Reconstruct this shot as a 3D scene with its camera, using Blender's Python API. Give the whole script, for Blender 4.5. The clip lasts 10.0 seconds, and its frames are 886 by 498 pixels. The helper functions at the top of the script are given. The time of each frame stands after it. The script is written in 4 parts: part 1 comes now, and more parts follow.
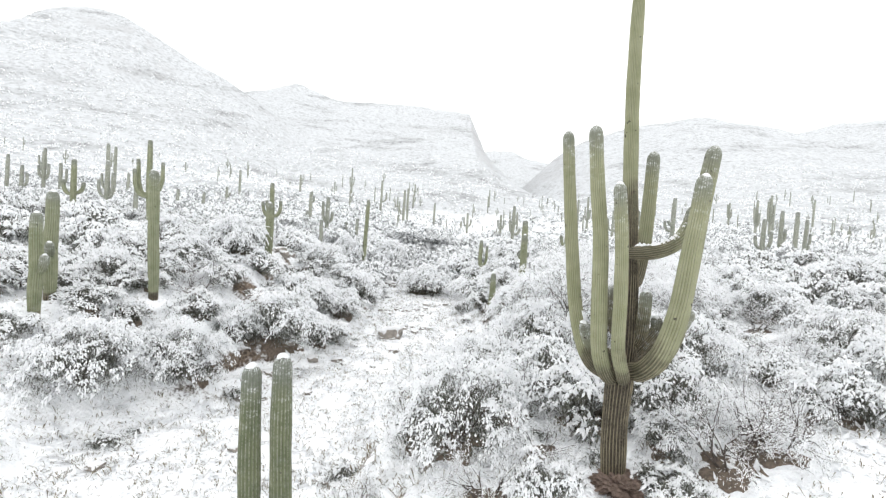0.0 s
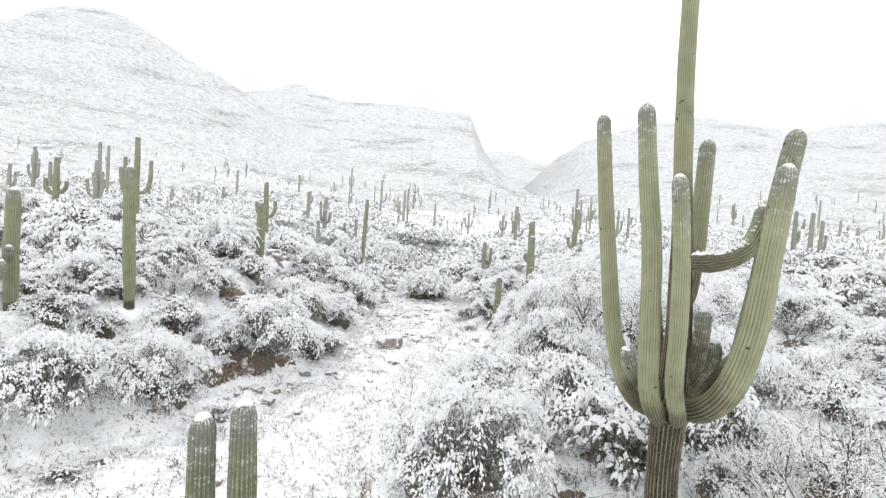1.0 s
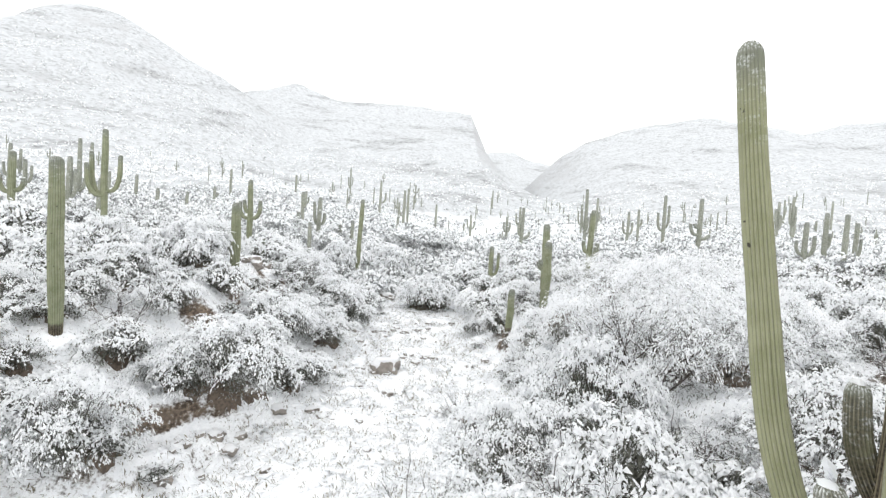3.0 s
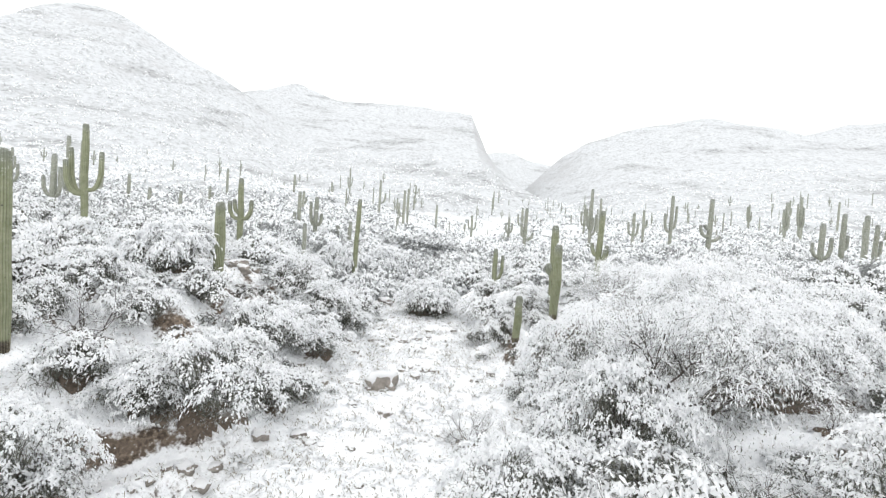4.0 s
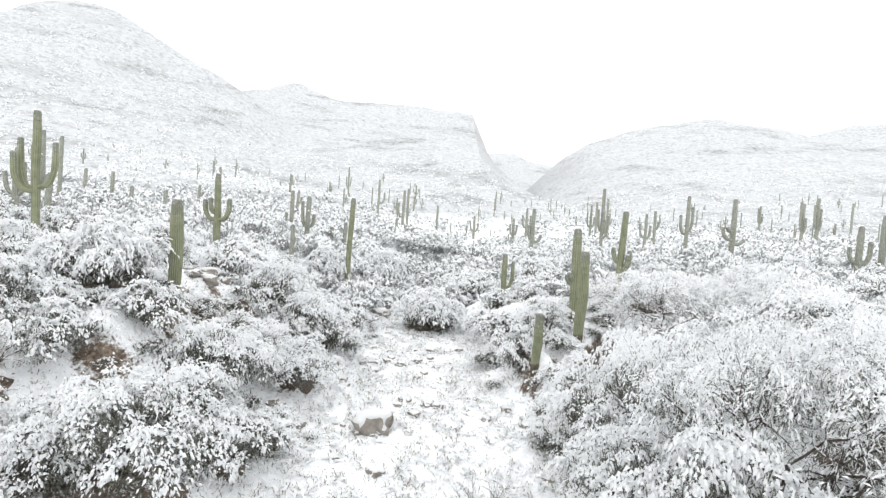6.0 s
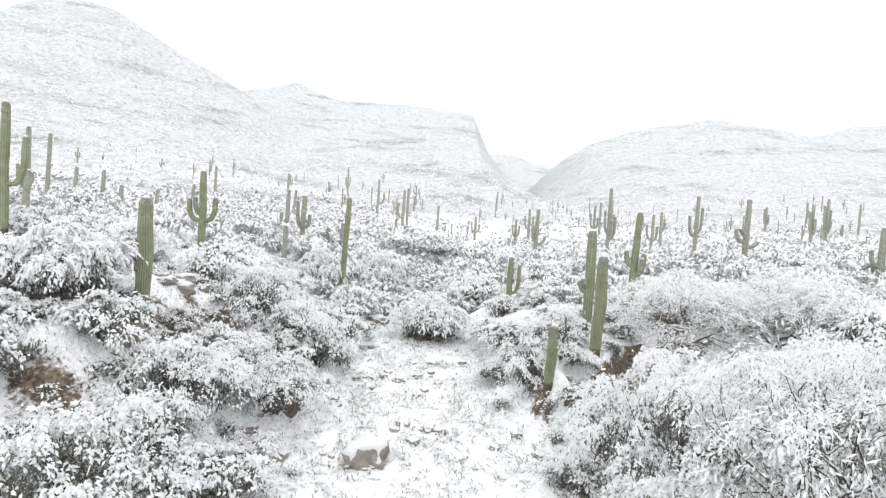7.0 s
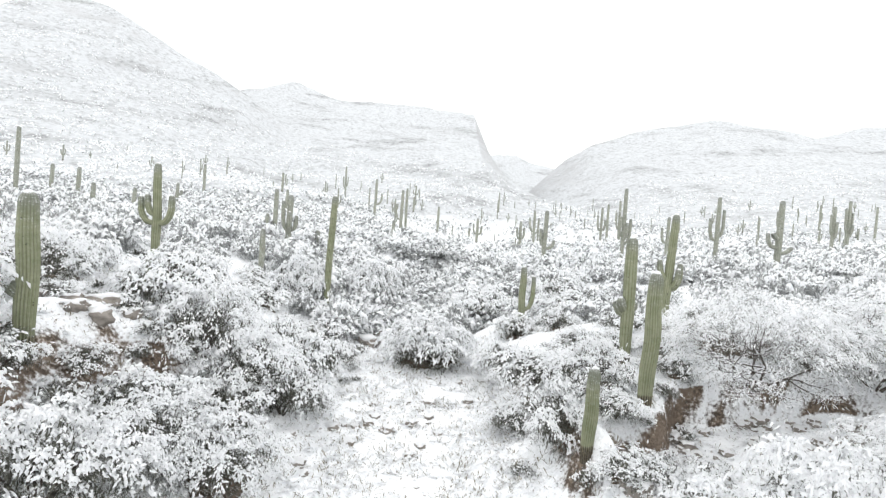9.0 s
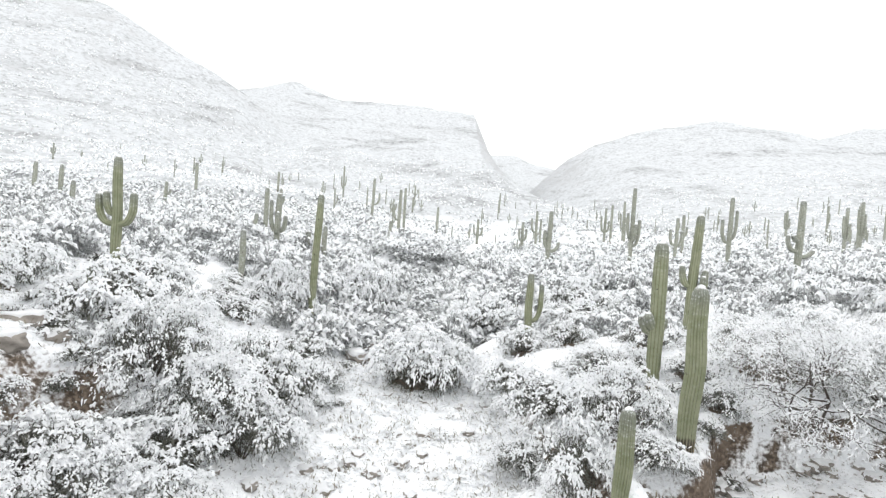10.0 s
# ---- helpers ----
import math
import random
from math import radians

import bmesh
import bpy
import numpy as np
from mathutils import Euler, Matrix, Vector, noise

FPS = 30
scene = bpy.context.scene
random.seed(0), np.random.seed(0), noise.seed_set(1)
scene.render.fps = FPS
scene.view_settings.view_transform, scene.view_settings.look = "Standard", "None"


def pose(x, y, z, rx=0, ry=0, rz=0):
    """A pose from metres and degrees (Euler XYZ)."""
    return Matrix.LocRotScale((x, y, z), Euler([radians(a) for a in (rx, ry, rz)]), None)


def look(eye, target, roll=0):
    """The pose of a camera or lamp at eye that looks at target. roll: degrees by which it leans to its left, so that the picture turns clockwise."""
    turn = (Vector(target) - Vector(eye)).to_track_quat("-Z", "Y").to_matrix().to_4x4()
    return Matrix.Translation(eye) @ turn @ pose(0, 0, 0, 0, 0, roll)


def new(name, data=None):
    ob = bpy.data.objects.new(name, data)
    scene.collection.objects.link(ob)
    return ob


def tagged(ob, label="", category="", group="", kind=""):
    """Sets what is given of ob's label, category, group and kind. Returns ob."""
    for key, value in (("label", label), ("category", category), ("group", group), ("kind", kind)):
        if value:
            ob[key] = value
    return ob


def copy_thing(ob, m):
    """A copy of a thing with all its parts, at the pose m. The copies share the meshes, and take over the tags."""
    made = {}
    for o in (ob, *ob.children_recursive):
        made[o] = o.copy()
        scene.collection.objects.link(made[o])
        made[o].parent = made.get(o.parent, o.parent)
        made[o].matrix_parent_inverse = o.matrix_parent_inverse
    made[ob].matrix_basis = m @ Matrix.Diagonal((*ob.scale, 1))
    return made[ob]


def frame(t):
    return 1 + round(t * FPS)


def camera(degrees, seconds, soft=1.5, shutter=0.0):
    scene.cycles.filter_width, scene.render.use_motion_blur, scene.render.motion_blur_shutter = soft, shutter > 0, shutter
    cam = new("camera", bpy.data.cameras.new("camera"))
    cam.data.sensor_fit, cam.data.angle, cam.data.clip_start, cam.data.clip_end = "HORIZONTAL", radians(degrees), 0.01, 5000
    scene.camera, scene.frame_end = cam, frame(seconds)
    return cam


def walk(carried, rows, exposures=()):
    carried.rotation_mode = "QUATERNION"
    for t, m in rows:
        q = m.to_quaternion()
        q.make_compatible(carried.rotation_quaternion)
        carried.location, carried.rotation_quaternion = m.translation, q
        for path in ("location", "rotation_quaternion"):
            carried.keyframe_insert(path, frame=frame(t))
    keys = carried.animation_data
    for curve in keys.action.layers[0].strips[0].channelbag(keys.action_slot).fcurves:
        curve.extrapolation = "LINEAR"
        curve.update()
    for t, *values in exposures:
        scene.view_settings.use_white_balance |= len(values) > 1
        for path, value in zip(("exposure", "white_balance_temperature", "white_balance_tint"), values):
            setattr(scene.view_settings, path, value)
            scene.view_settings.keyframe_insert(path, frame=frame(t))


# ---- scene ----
cam = camera(84.0, 10.0, soft=1.3)
# seconds, x, y, z, heading to the right, look up, lean to the left (metres, degrees)
ROWS = [
    (0, -0.049, 0.086, 4.068, 0.06, -2.98, 2.76),
    (0.5, -0.132, 0.980, 4.081, 0.05, -2.95, 2.77),
    (1, -0.200, 1.895, 4.102, 0.04, -2.92, 2.78),
    (1.5, -0.257, 2.824, 4.126, 0.03, -2.88, 2.80),
    (2, -0.308, 3.763, 4.151, 0.01, -2.86, 2.81),
    (2.5, -0.355, 4.708, 4.174, 0.00, -2.83, 2.83),
    (3, -0.401, 5.658, 4.194, -0.01, -2.80, 2.85),
    (3.5, -0.447, 6.611, 4.213, -0.02, -2.77, 2.88),
    (4, -0.494, 7.567, 4.230, -0.03, -2.74, 2.91),
    (4.5, -0.544, 8.526, 4.246, -0.04, -2.71, 2.94),
    (5, -0.596, 9.490, 4.262, -0.05, -2.69, 2.97),
    (5.5, -0.649, 10.463, 4.281, -0.05, -2.66, 3.00),
    (6, -0.702, 11.449, 4.302, -0.06, -2.63, 3.04),
    (6.5, -0.754, 12.452, 4.328, -0.07, -2.60, 3.08),
    (7, -0.801, 13.478, 4.359, -0.08, -2.57, 3.13),
    (7.5, -0.841, 14.535, 4.395, -0.08, -2.54, 3.17),
    (8, -0.870, 15.632, 4.436, -0.09, -2.51, 3.22),
    (8.5, -0.884, 16.777, 4.480, -0.09, -2.48, 3.27),
    (9, -0.879, 17.981, 4.524, -0.10, -2.45, 3.33),
    (9.5, -0.847, 19.255, 4.566, -0.10, -2.41, 3.38),
    (10, -0.785, 20.612, 4.599, -0.10, -2.38, 3.44),
]
walk(cam, [(t, look((x, y, z), (x + math.sin(radians(h)) * math.cos(radians(p)), y + math.cos(radians(h)) * math.cos(radians(p)), z + math.sin(radians(p))), r)) for t, x, y, z, h, p, r in ROWS])

# ---- light: a bright overcast sky, full of snow cloud ----
SKY, SUN = 1.04, 0.25
scene.view_settings.exposure = 0.78
world = bpy.data.worlds.new("overcast_sky")
scene.world = world
world.use_nodes = True
wn, wl = world.node_tree.nodes, world.node_tree.links
wn.clear()
w_out, w_bg = wn.new("ShaderNodeOutputWorld"), wn.new("ShaderNodeBackground")
w_sky = wn.new("ShaderNodeTexSky")
w_sky.sky_type, w_sky.sun_disc = "NISHITA", False
w_sky.sun_elevation, w_sky.sun_rotation = radians(48), radians(150)
w_grey = wn.new("ShaderNodeHueSaturation")
w_grey.inputs["Saturation"].default_value, w_grey.inputs["Value"].default_value = 0.12, 0.10
w_mix = wn.new("ShaderNodeMix")
w_mix.data_type = "RGBA"
w_mix.inputs[0].default_value = 0.86
w_mix.inputs[7].default_value = (0.985, 0.995, 1.0, 1)
wl.new(w_sky.outputs[0], w_grey.inputs["Color"])
wl.new(w_grey.outputs[0], w_mix.inputs[6])
wl.new(w_mix.outputs[2], w_bg.inputs[0])
w_bg.inputs[1].default_value = SKY
wl.new(w_bg.outputs[0], w_out.inputs[0])
sun = new("sun", bpy.data.lights.new("sun", "SUN"))
sun.data.energy, sun.data.angle, sun.data.color = SUN, radians(40), (1.0, 0.98, 0.95)
sun.matrix_world = look((0, 0, 60), (18, 30, 0))


# ---- materials ----
class Mat:
    """A small helper round a node material."""

    def __init__(self, name, rough=0.8):
        self.m = bpy.data.materials.new(name)
        self.m.use_nodes = True
        self.n, self.l = self.m.node_tree.nodes, self.m.node_tree.links
        self.b = self.n["Principled BSDF"]
        self.b.inputs["Roughness"].default_value = rough
        self.b.inputs["Specular IOR Level"].default_value = 0.25
        self.pos = self.n.new("ShaderNodeNewGeometry").outputs["Position"]

    def noise(self, scale, detail=4.0, vec=None, rough=0.55):
        t = self.n.new("ShaderNodeTexNoise")
        t.inputs["Scale"].default_value, t.inputs["Detail"].default_value, t.inputs["Roughness"].default_value = scale, detail, rough
        self.l.new(vec or self.pos, t.inputs["Vector"])
        return t.outputs["Fac"]

    def ramp(self, fac, lo, hi):
        r = self.n.new("ShaderNodeMapRange")
        r.interpolation_type = "SMOOTHSTEP"
        r.inputs["From Min"].default_value, r.inputs["From Max"].default_value = lo, hi
        self.l.new(fac, r.inputs["Value"])
        return r.outputs["Result"]

    def math(self, op, a, b=0.0, c=0.0):
        t = self.n.new("ShaderNodeMath")
        t.operation = op
        for k, v in enumerate((a, b, c)):
            if isinstance(v, (int, float)):
                t.inputs[k].default_value = v
            else:
                self.l.new(v, t.inputs[k])
        return t.outputs[0]

    def mix(self, fac, a, b):
        t = self.n.new("ShaderNodeMix")
        t.data_type = "RGBA"
        for k, v in ((0, fac), (6, a), (7, b)):
            if isinstance(v, tuple):
                t.inputs[k].default_value = (*v, 1)
            elif isinstance(v, (int, float)):
                t.inputs[k].default_value = v
            else:
                self.l.new(v, t.inputs[k])
        return t.outputs[2]

    def uv(self, name):
        t = self.n.new("ShaderNodeUVMap")
        t.uv_map = name
        s = self.n.new("ShaderNodeSeparateXYZ")
        self.l.new(t.outputs[0], s.inputs[0])
        return t.outputs[0], s.outputs[0], s.outputs[1]

    def axes(self, socket):
        s = self.n.new("ShaderNodeSeparateXYZ")
        self.l.new(socket, s.inputs[0])
        return s.outputs

    def random(self, island=False):
        if island:
            return self.n.new("ShaderNodeNewGeometry").outputs["Random Per Island"]
        return self.n.new("ShaderNodeObjectInfo").outputs["Random"]

    def bump(self, fac, strength, distance):
        t = self.n.new("ShaderNodeBump")
        t.inputs["Strength"].default_value, t.inputs["Distance"].default_value = strength, distance
        self.l.new(fac, t.inputs["Height"])
        self.l.new(t.outputs[0], self.b.inputs["Normal"])

    def colour(self, socket):
        if isinstance(socket, tuple):
            self.b.inputs["Base Color"].default_value = (*socket, 1)
        else:
            self.l.new(socket, self.b.inputs["Base Color"])
        return self.m


SNOW = (0.90, 0.915, 0.93)


def snow_material():
    m = Mat("fresh_snow", 0.75)
    m.bump(m.noise(30, 5), 0.6, 0.03)
    # light also passes through thin snow
    through_snow, both = m.n.new("ShaderNodeBsdfTranslucent"), m.n.new("ShaderNodeMixShader")
    through_snow.inputs["Color"].default_value = (0.93, 0.945, 0.96, 1)
    both.inputs[0].default_value = 0.3
    m.l.new(m.b.outputs[0], both.inputs[1])
    m.l.new(through_snow.outputs[0], both.inputs[2])
    m.l.new(both.outputs[0], m.n["Material Output"].inputs["Surface"])
    return m.colour(m.mix(m.ramp(m.noise(2.6, 3), 0.3, 0.7), (0.955, 0.962, 0.972), (0.92, 0.93, 0.945)))


def ground_material():
    """Snow on all that lies flat, bare desert soil and gravel on the steep cuts, low brush through the snow far off."""
    m = Mat("snowy_desert_ground", 0.85)
    up = m.axes(m.n.new("ShaderNodeNewGeometry").outputs["Normal"])[2]
    fine, mid, wide = m.noise(9, 6), m.noise(1.5, 5), m.noise(0.16, 4)
    soil = m.mix(m.ramp(fine, 0.35, 0.7), (0.07, 0.056, 0.045), (0.27, 0.21, 0.16))
    soil = m.mix(m.ramp(mid, 0.4, 0.7), soil, (0.17, 0.132, 0.102))
    snow = m.mix(m.ramp(m.math("ADD", m.math("MULTIPLY", mid, 0.6), m.math("MULTIPLY", fine, 0.4)), 0.38, 0.62), (0.90, 0.91, 0.925), (0.80, 0.815, 0.835))
    steep = m.math("ADD", up, m.math("MULTIPLY", m.math("ADD", m.math("SUBTRACT", mid, 0.5), m.math("MULTIPLY", m.math("SUBTRACT", fine, 0.5), 1.1)), 0.36))
    bare = m.math("SUBTRACT", 1.0, m.ramp(steep, 0.54, 0.68))
    # specks of soil and grass, also standing in for shadows under tufts
    specks = m.math("MULTIPLY", m.ramp(m.noise(7.5, 6, rough=0.72), 0.55, 0.65), m.ramp(m.noise(0.7, 3), 0.34, 0.6))
    cover = m.math("MAXIMUM", m.math("MULTIPLY", specks, 0.72), bare)
    near = m.mix(cover, snow, soil)
    brush_small = m.ramp(m.noise(0.5, 9, rough=0.78), 0.45, 0.62)
    bands = m.n.new("ShaderNodeMapping")
    bands.inputs["Scale"].default_value = (0.35, 0.35, 1.9)
    m.l.new(m.pos, bands.inputs["Vector"])
    band = m.ramp(m.noise(0.055, 6, bands.outputs[0], 0.6), 0.5, 0.7)
    brush = m.math("MULTIPLY", m.math("ADD", m.math("MULTIPLY", brush_small, 0.6), m.math("MULTIPLY", band, 0.46)), m.math("MULTIPLY_ADD", m.ramp(wide, 0.25, 0.6), 0.7, 0.3))
    far = m.mix(brush, (0.57, 0.585, 0.60), (0.17, 0.17, 0.17))
    crag = m.math("SUBTRACT", 1.0, m.ramp(m.math("ADD", up, m.math("MULTIPLY", m.math("SUBTRACT", m.noise(0.12, 6), 0.5), 0.7)), 0.62, 0.84))
    far = m.mix(m.math("MULTIPLY", crag, 0.6), far, (0.45, 0.45, 0.455))
    high = m.ramp(m.axes(m.pos)[2], 5.0, 9.0)
    m.bump(m.math("ADD", m.math("MULTIPLY", fine, 0.5), m.math("ADD", mid, m.math("MULTIPLY", m.noise(4.0, 5), 0.7))), 0.9, 0.13)
    return m.colour(m.mix(high, near, far))


def saguaro_material(name, green, pale, frost, bark_full, bark_end, spine=0.55):
    """Ribbed cactus skin: UV 'rib' holds the count of ribs round and the metres to the tip, UV 'root' the metres from the ground."""
    m = Mat(name, 0.62)
    _, rib, tip = m.uv("rib")
    _, root, turn = m.uv("root")
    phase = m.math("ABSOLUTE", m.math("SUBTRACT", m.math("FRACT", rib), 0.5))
    fine, mid = m.noise(38, 3), m.noise(3.2, 4)
    skin = m.mix(m.ramp(mid, 0.3, 0.72), green, pale)
    skin = m.mix(m.math("MULTIPLY", m.random(), 0.3), skin, pale)
    crest = m.math("MULTIPLY", m.math("SUBTRACT", 1.0, m.ramp(phase, 0.05, 0.15)), m.ramp(m.noise(26, 2), 0.35, 0.6))
    skin = m.mix(m.math("MULTIPLY", crest, spine), skin, (0.30, 0.29, 0.25))
    # shade in the grooves between ribs, painted into the skin
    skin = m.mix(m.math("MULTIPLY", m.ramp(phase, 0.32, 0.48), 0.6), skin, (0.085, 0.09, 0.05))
    skin = m.mix(m.math("MULTIPLY", m.math("SUBTRACT", 1.0, m.ramp(tip, 0.1, 0.75)), 0.7), skin, (0.16, 0.17, 0.15))
    marks = m.ramp(m.noise(7.5, 2), 0.70, 0.735)
    skin = m.mix(marks, skin, (0.05, 0.045, 0.035))
    bark = m.mix(m.ramp(fine, 0.35, 0.65), (0.022, 0.019, 0.015), (0.10, 0.086, 0.064))
    bark = m.mix(m.math("MULTIPLY", m.math("SUBTRACT", 1.0, m.ramp(phase, 0.06, 0.22)), m.math("MULTIPLY_ADD", m.ramp(mid, 0.35, 0.6), 0.5, 0.2)), bark, (0.36, 0.31, 0.20))
    woody = m.math("ADD", m.math("SUBTRACT", 1.0, m.ramp(root, bark_full, bark_end)), m.math("MULTIPLY", m.math("SUBTRACT", m.noise(1.3, 4), 0.5), 1.7))
    woody = m.math("MULTIPLY", m.ramp(woody, 0.35, 0.65), m.math("SUBTRACT", 1.0, m.ramp(root, bark_full, bark_end + 0.4)))
    skin = m.mix(woody, skin, bark)
    rings = m.n.new("ShaderNodeCombineXYZ")
    m.l.new(m.math("MULTIPLY", rib, 0.16), rings.inputs[0])
    m.l.new(m.math("MULTIPLY", tip, 8.5), rings.inputs[1])
    m.l.new(m.random(), rings.inputs[2])
    ring = m.ramp(m.noise(1.7, 3, rings.outputs[0]), 0.46, 0.66)
    crumbs = m.math("MULTIPLY", m.ramp(m.noise(40, 3), 0.44, 0.56), m.math("MULTIPLY_ADD", m.math("SUBTRACT", 1.0, m.ramp(phase, 0.12, 0.35)), 0.75, 0.25))
    near_tip = m.math("SUBTRACT", 1.0, m.ramp(tip, 0.1, 1.4))
    snow = m.math("MULTIPLY", m.math("MULTIPLY", ring, crumbs), m.math("MULTIPLY", near_tip, 0.55))
    top = m.math("MULTIPLY", m.math("SUBTRACT", 1.0, m.ramp(tip, 0.02, 0.16)), crumbs)
    snow = m.math("MAXIMUM", snow, m.math("MULTIPLY", top, 0.8))
    # frost: slight flecks on near skins, stronger on far ones to mimic haze
    snow = m.math("MAXIMUM", snow, m.math("MULTIPLY", m.ramp(m.noise(11, 4), 0.45, 0.75), frost))
    m.bump(m.math("ADD", fine, m.math("MULTIPLY", crest, 1.5)), 0.5, 0.012)
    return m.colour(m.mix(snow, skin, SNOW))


def plain_material(name, dark, light, scale, rough=0.85, island=False):
    m = Mat(name, rough)
    c = m.mix(m.ramp(m.noise(scale, 5), 0.3, 0.7), dark, light)
    c = m.mix(m.math("MULTIPLY", m.random(island), 0.45), c, light)
    m.bump(m.noise(scale * 4, 4), 0.5, 0.02)
    return m.colour(c)


def leaf_material(name, dark, light, crumbs):
    """Small grey-green desert leaves with crumbs of snow caught in them."""
    m = Mat(name, 0.7)
    c = m.mix(m.random(True), dark, light)
    return m.colour(m.mix(m.math("MULTIPLY", m.ramp(m.noise(31, 3), 0.36, 0.58), crumbs), c, SNOW))


M_SNOW = snow_material()
M_GROUND = ground_material()
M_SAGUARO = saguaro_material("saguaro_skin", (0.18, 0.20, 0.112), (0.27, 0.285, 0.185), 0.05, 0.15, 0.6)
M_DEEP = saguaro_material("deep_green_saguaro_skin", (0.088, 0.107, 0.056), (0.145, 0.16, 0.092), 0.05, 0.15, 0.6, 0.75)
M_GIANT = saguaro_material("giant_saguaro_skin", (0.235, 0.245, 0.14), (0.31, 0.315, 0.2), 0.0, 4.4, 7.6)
# far skin, greyed and whitened in place of distance haze
M_HAZED = saguaro_material("hazed_saguaro_skin", (0.235, 0.25, 0.2), (0.31, 0.32, 0.265), 0.32, 0.1, 0.4, 0.3)
M_LEAF = leaf_material("shrub_leaf", (0.03, 0.031, 0.022), (0.095, 0.095, 0.068), 0.45)
# leaf for far shrubs, its colour lifted to imitate haze
M_HAZED_LEAF = leaf_material("hazed_leaf", (0.105, 0.11, 0.10), (0.2, 0.205, 0.195), 0.55)
# inner leaf: free of snow crumbs, with its shade put into the colour
M_INNER = plain_material("shaded_shrub_leaf", (0.065, 0.067, 0.054), (0.15, 0.15, 0.125), 6.0, 0.8, True)
M_TWIG = plain_material("shrub_bark", (0.045, 0.037, 0.032), (0.12, 0.10, 0.088), 14.0)
M_SOIL = plain_material("bare_desert_soil", (0.07, 0.057, 0.047), (0.18, 0.142, 0.112), 11.0)
M_GRASS = plain_material("dry_grass", (0.08, 0.07, 0.05), (0.27, 0.23, 0.16), 8.0, 0.8, True)
M_ROCK = plain_material("desert_rock", (0.16, 0.145, 0.13), (0.34, 0.31, 0.28), 5.0)
M_LITTER = plain_material("dead_rib_litter", (0.06, 0.043, 0.036), (0.19, 0.14, 0.115), 16.0)
M_RUST = plain_material("dead_cactus_fibre", (0.09, 0.045, 0.035), (0.20, 0.11, 0.085), 18.0)


# ---- mesh helpers ----
def mesh_np(name, verts, faces, material, smooth=True):
    """A mesh from arrays of points and equal-sided faces."""
    me = bpy.data.meshes.new(name)
    verts, faces = np.asarray(verts, np.float32), np.asarray(faces, np.int32)
    n, k = faces.shape
    me.vertices.add(len(verts))
    me.vertices.foreach_set("co", verts.ravel())
    me.loops.add(n * k)
    me.loops.foreach_set("vertex_index", faces.ravel())
    me.polygons.add(n)
    me.polygons.foreach_set("loop_start", np.arange(0, n * k, k, dtype=np.int32))
    me.polygons.foreach_set("use_smooth", np.full(n, smooth))
    me.materials.append(material)
    me.update(calc_edges=True)
    return me


def child(name, me, parent, label=""):
    ob = new(name, me)
    ob.parent = parent
    return tagged(ob, label)


def group_base(name, x, y, z, turn=0.0, size=1.0, tall=None):
    ob = new(name)
    ob.empty_display_size = 0.2
    ob.location, ob.rotation_euler, ob.scale = (x, y, z), (0, 0, turn), (size, size, tall or size)
    return ob


def frames_along(d):
    """Orthonormal bases whose first axis follows the directions d."""
    d = d / np.linalg.norm(d, axis=1, keepdims=True)
    ref = np.where(np.abs(d[:, 2:3]) > 0.9, [[1.0, 0, 0]], [[0, 0, 1.0]])
    s = np.cross(ref, d)
    s /= np.linalg.norm(s, axis=1, keepdims=True)
    return np.stack([d, s, np.cross(d, s)], 1)


def stamp(tv, tf, pos, basis, scale):
    """Copies of a template at many places, as one array mesh. basis: rows are the axes."""
    v = (tv[None] * scale[:, None, :]) @ basis + pos[:, None, :]
    f = tf[None] + (np.arange(len(pos)) * len(tv))[:, None, None]
    return v.reshape(-1, 3), f.reshape(-1, tf.shape[1])


LUMP_V = np.array([(-1, 0, -0.15), (1, 0, -0.3), (-0.1, -0.85, -0.2), (-0.1, 0.85, -0.2), (-0.15, 0, 0.9)], float)
LUMP_F = np.array([(0, 2, 4), (2, 1, 4), (1, 3, 4), (3, 0, 4)])
LEAF_V = np.array([(0, 0, 0), (0.8, -0.5, 0.08), (1, 0.45, 0)], float)
LEAF_F = np.array([(0, 1, 2)])
STRAND_V = np.array([(-1, 0, 0.0), (1, 0, -0.05), (0, -1, -0.36), (0, 1, -0.36)], float)
STRAND_F = np.array([(0, 2, 1), (0, 1, 3)])
FINGER_V = np.array([(-0.3, 0, 0), (0, -0.8, -0.35), (0.05, 0, 0.75), (0, 0.8, -0.35), (0.6, -0.95, -0.75), (0.62, 0, 0.45), (0.6, 0.95, -0.75), (1.05, 0, -1.0)], float)
FINGER_F = np.array([(0, 1, 2), (0, 2, 3), (1, 4, 5), (1, 5, 2), (2, 5, 6), (2, 6, 3), (4, 7, 5), (5, 7, 6)])



def tubes(segs, sides):
    """Open prisms along straight segments: rows of p0 (3), p1 (3), r0, r1."""
    segs = np.asarray(segs, float)
    d = segs[:, 3:6] - segs[:, :3]
    b = frames_along(d)
    a = np.arange(sides) / sides * 2 * math.pi
    ring = np.cos(a)[None, :, None] * b[:, 1][:, None] + np.sin(a)[None, :, None] * b[:, 2][:, None]
    v = np.concatenate([segs[:, None, :3] + ring * segs[:, None, 6:7], segs[:, None, 3:6] + ring * segs[:, None, 7:8]], 1)
    k = np.arange(sides)
    tf = np.stack([k, (k + 1) % sides, sides + (k + 1) % sides, sides + k], 1)
    f = tf[None] + (np.arange(len(segs)) * 2 * sides)[:, None, None]
    return v.reshape(-1, 3), f.reshape(-1, 4)


# ---- ground ----
# The wash winds up the valley between two banks; all heights follow from its bed.
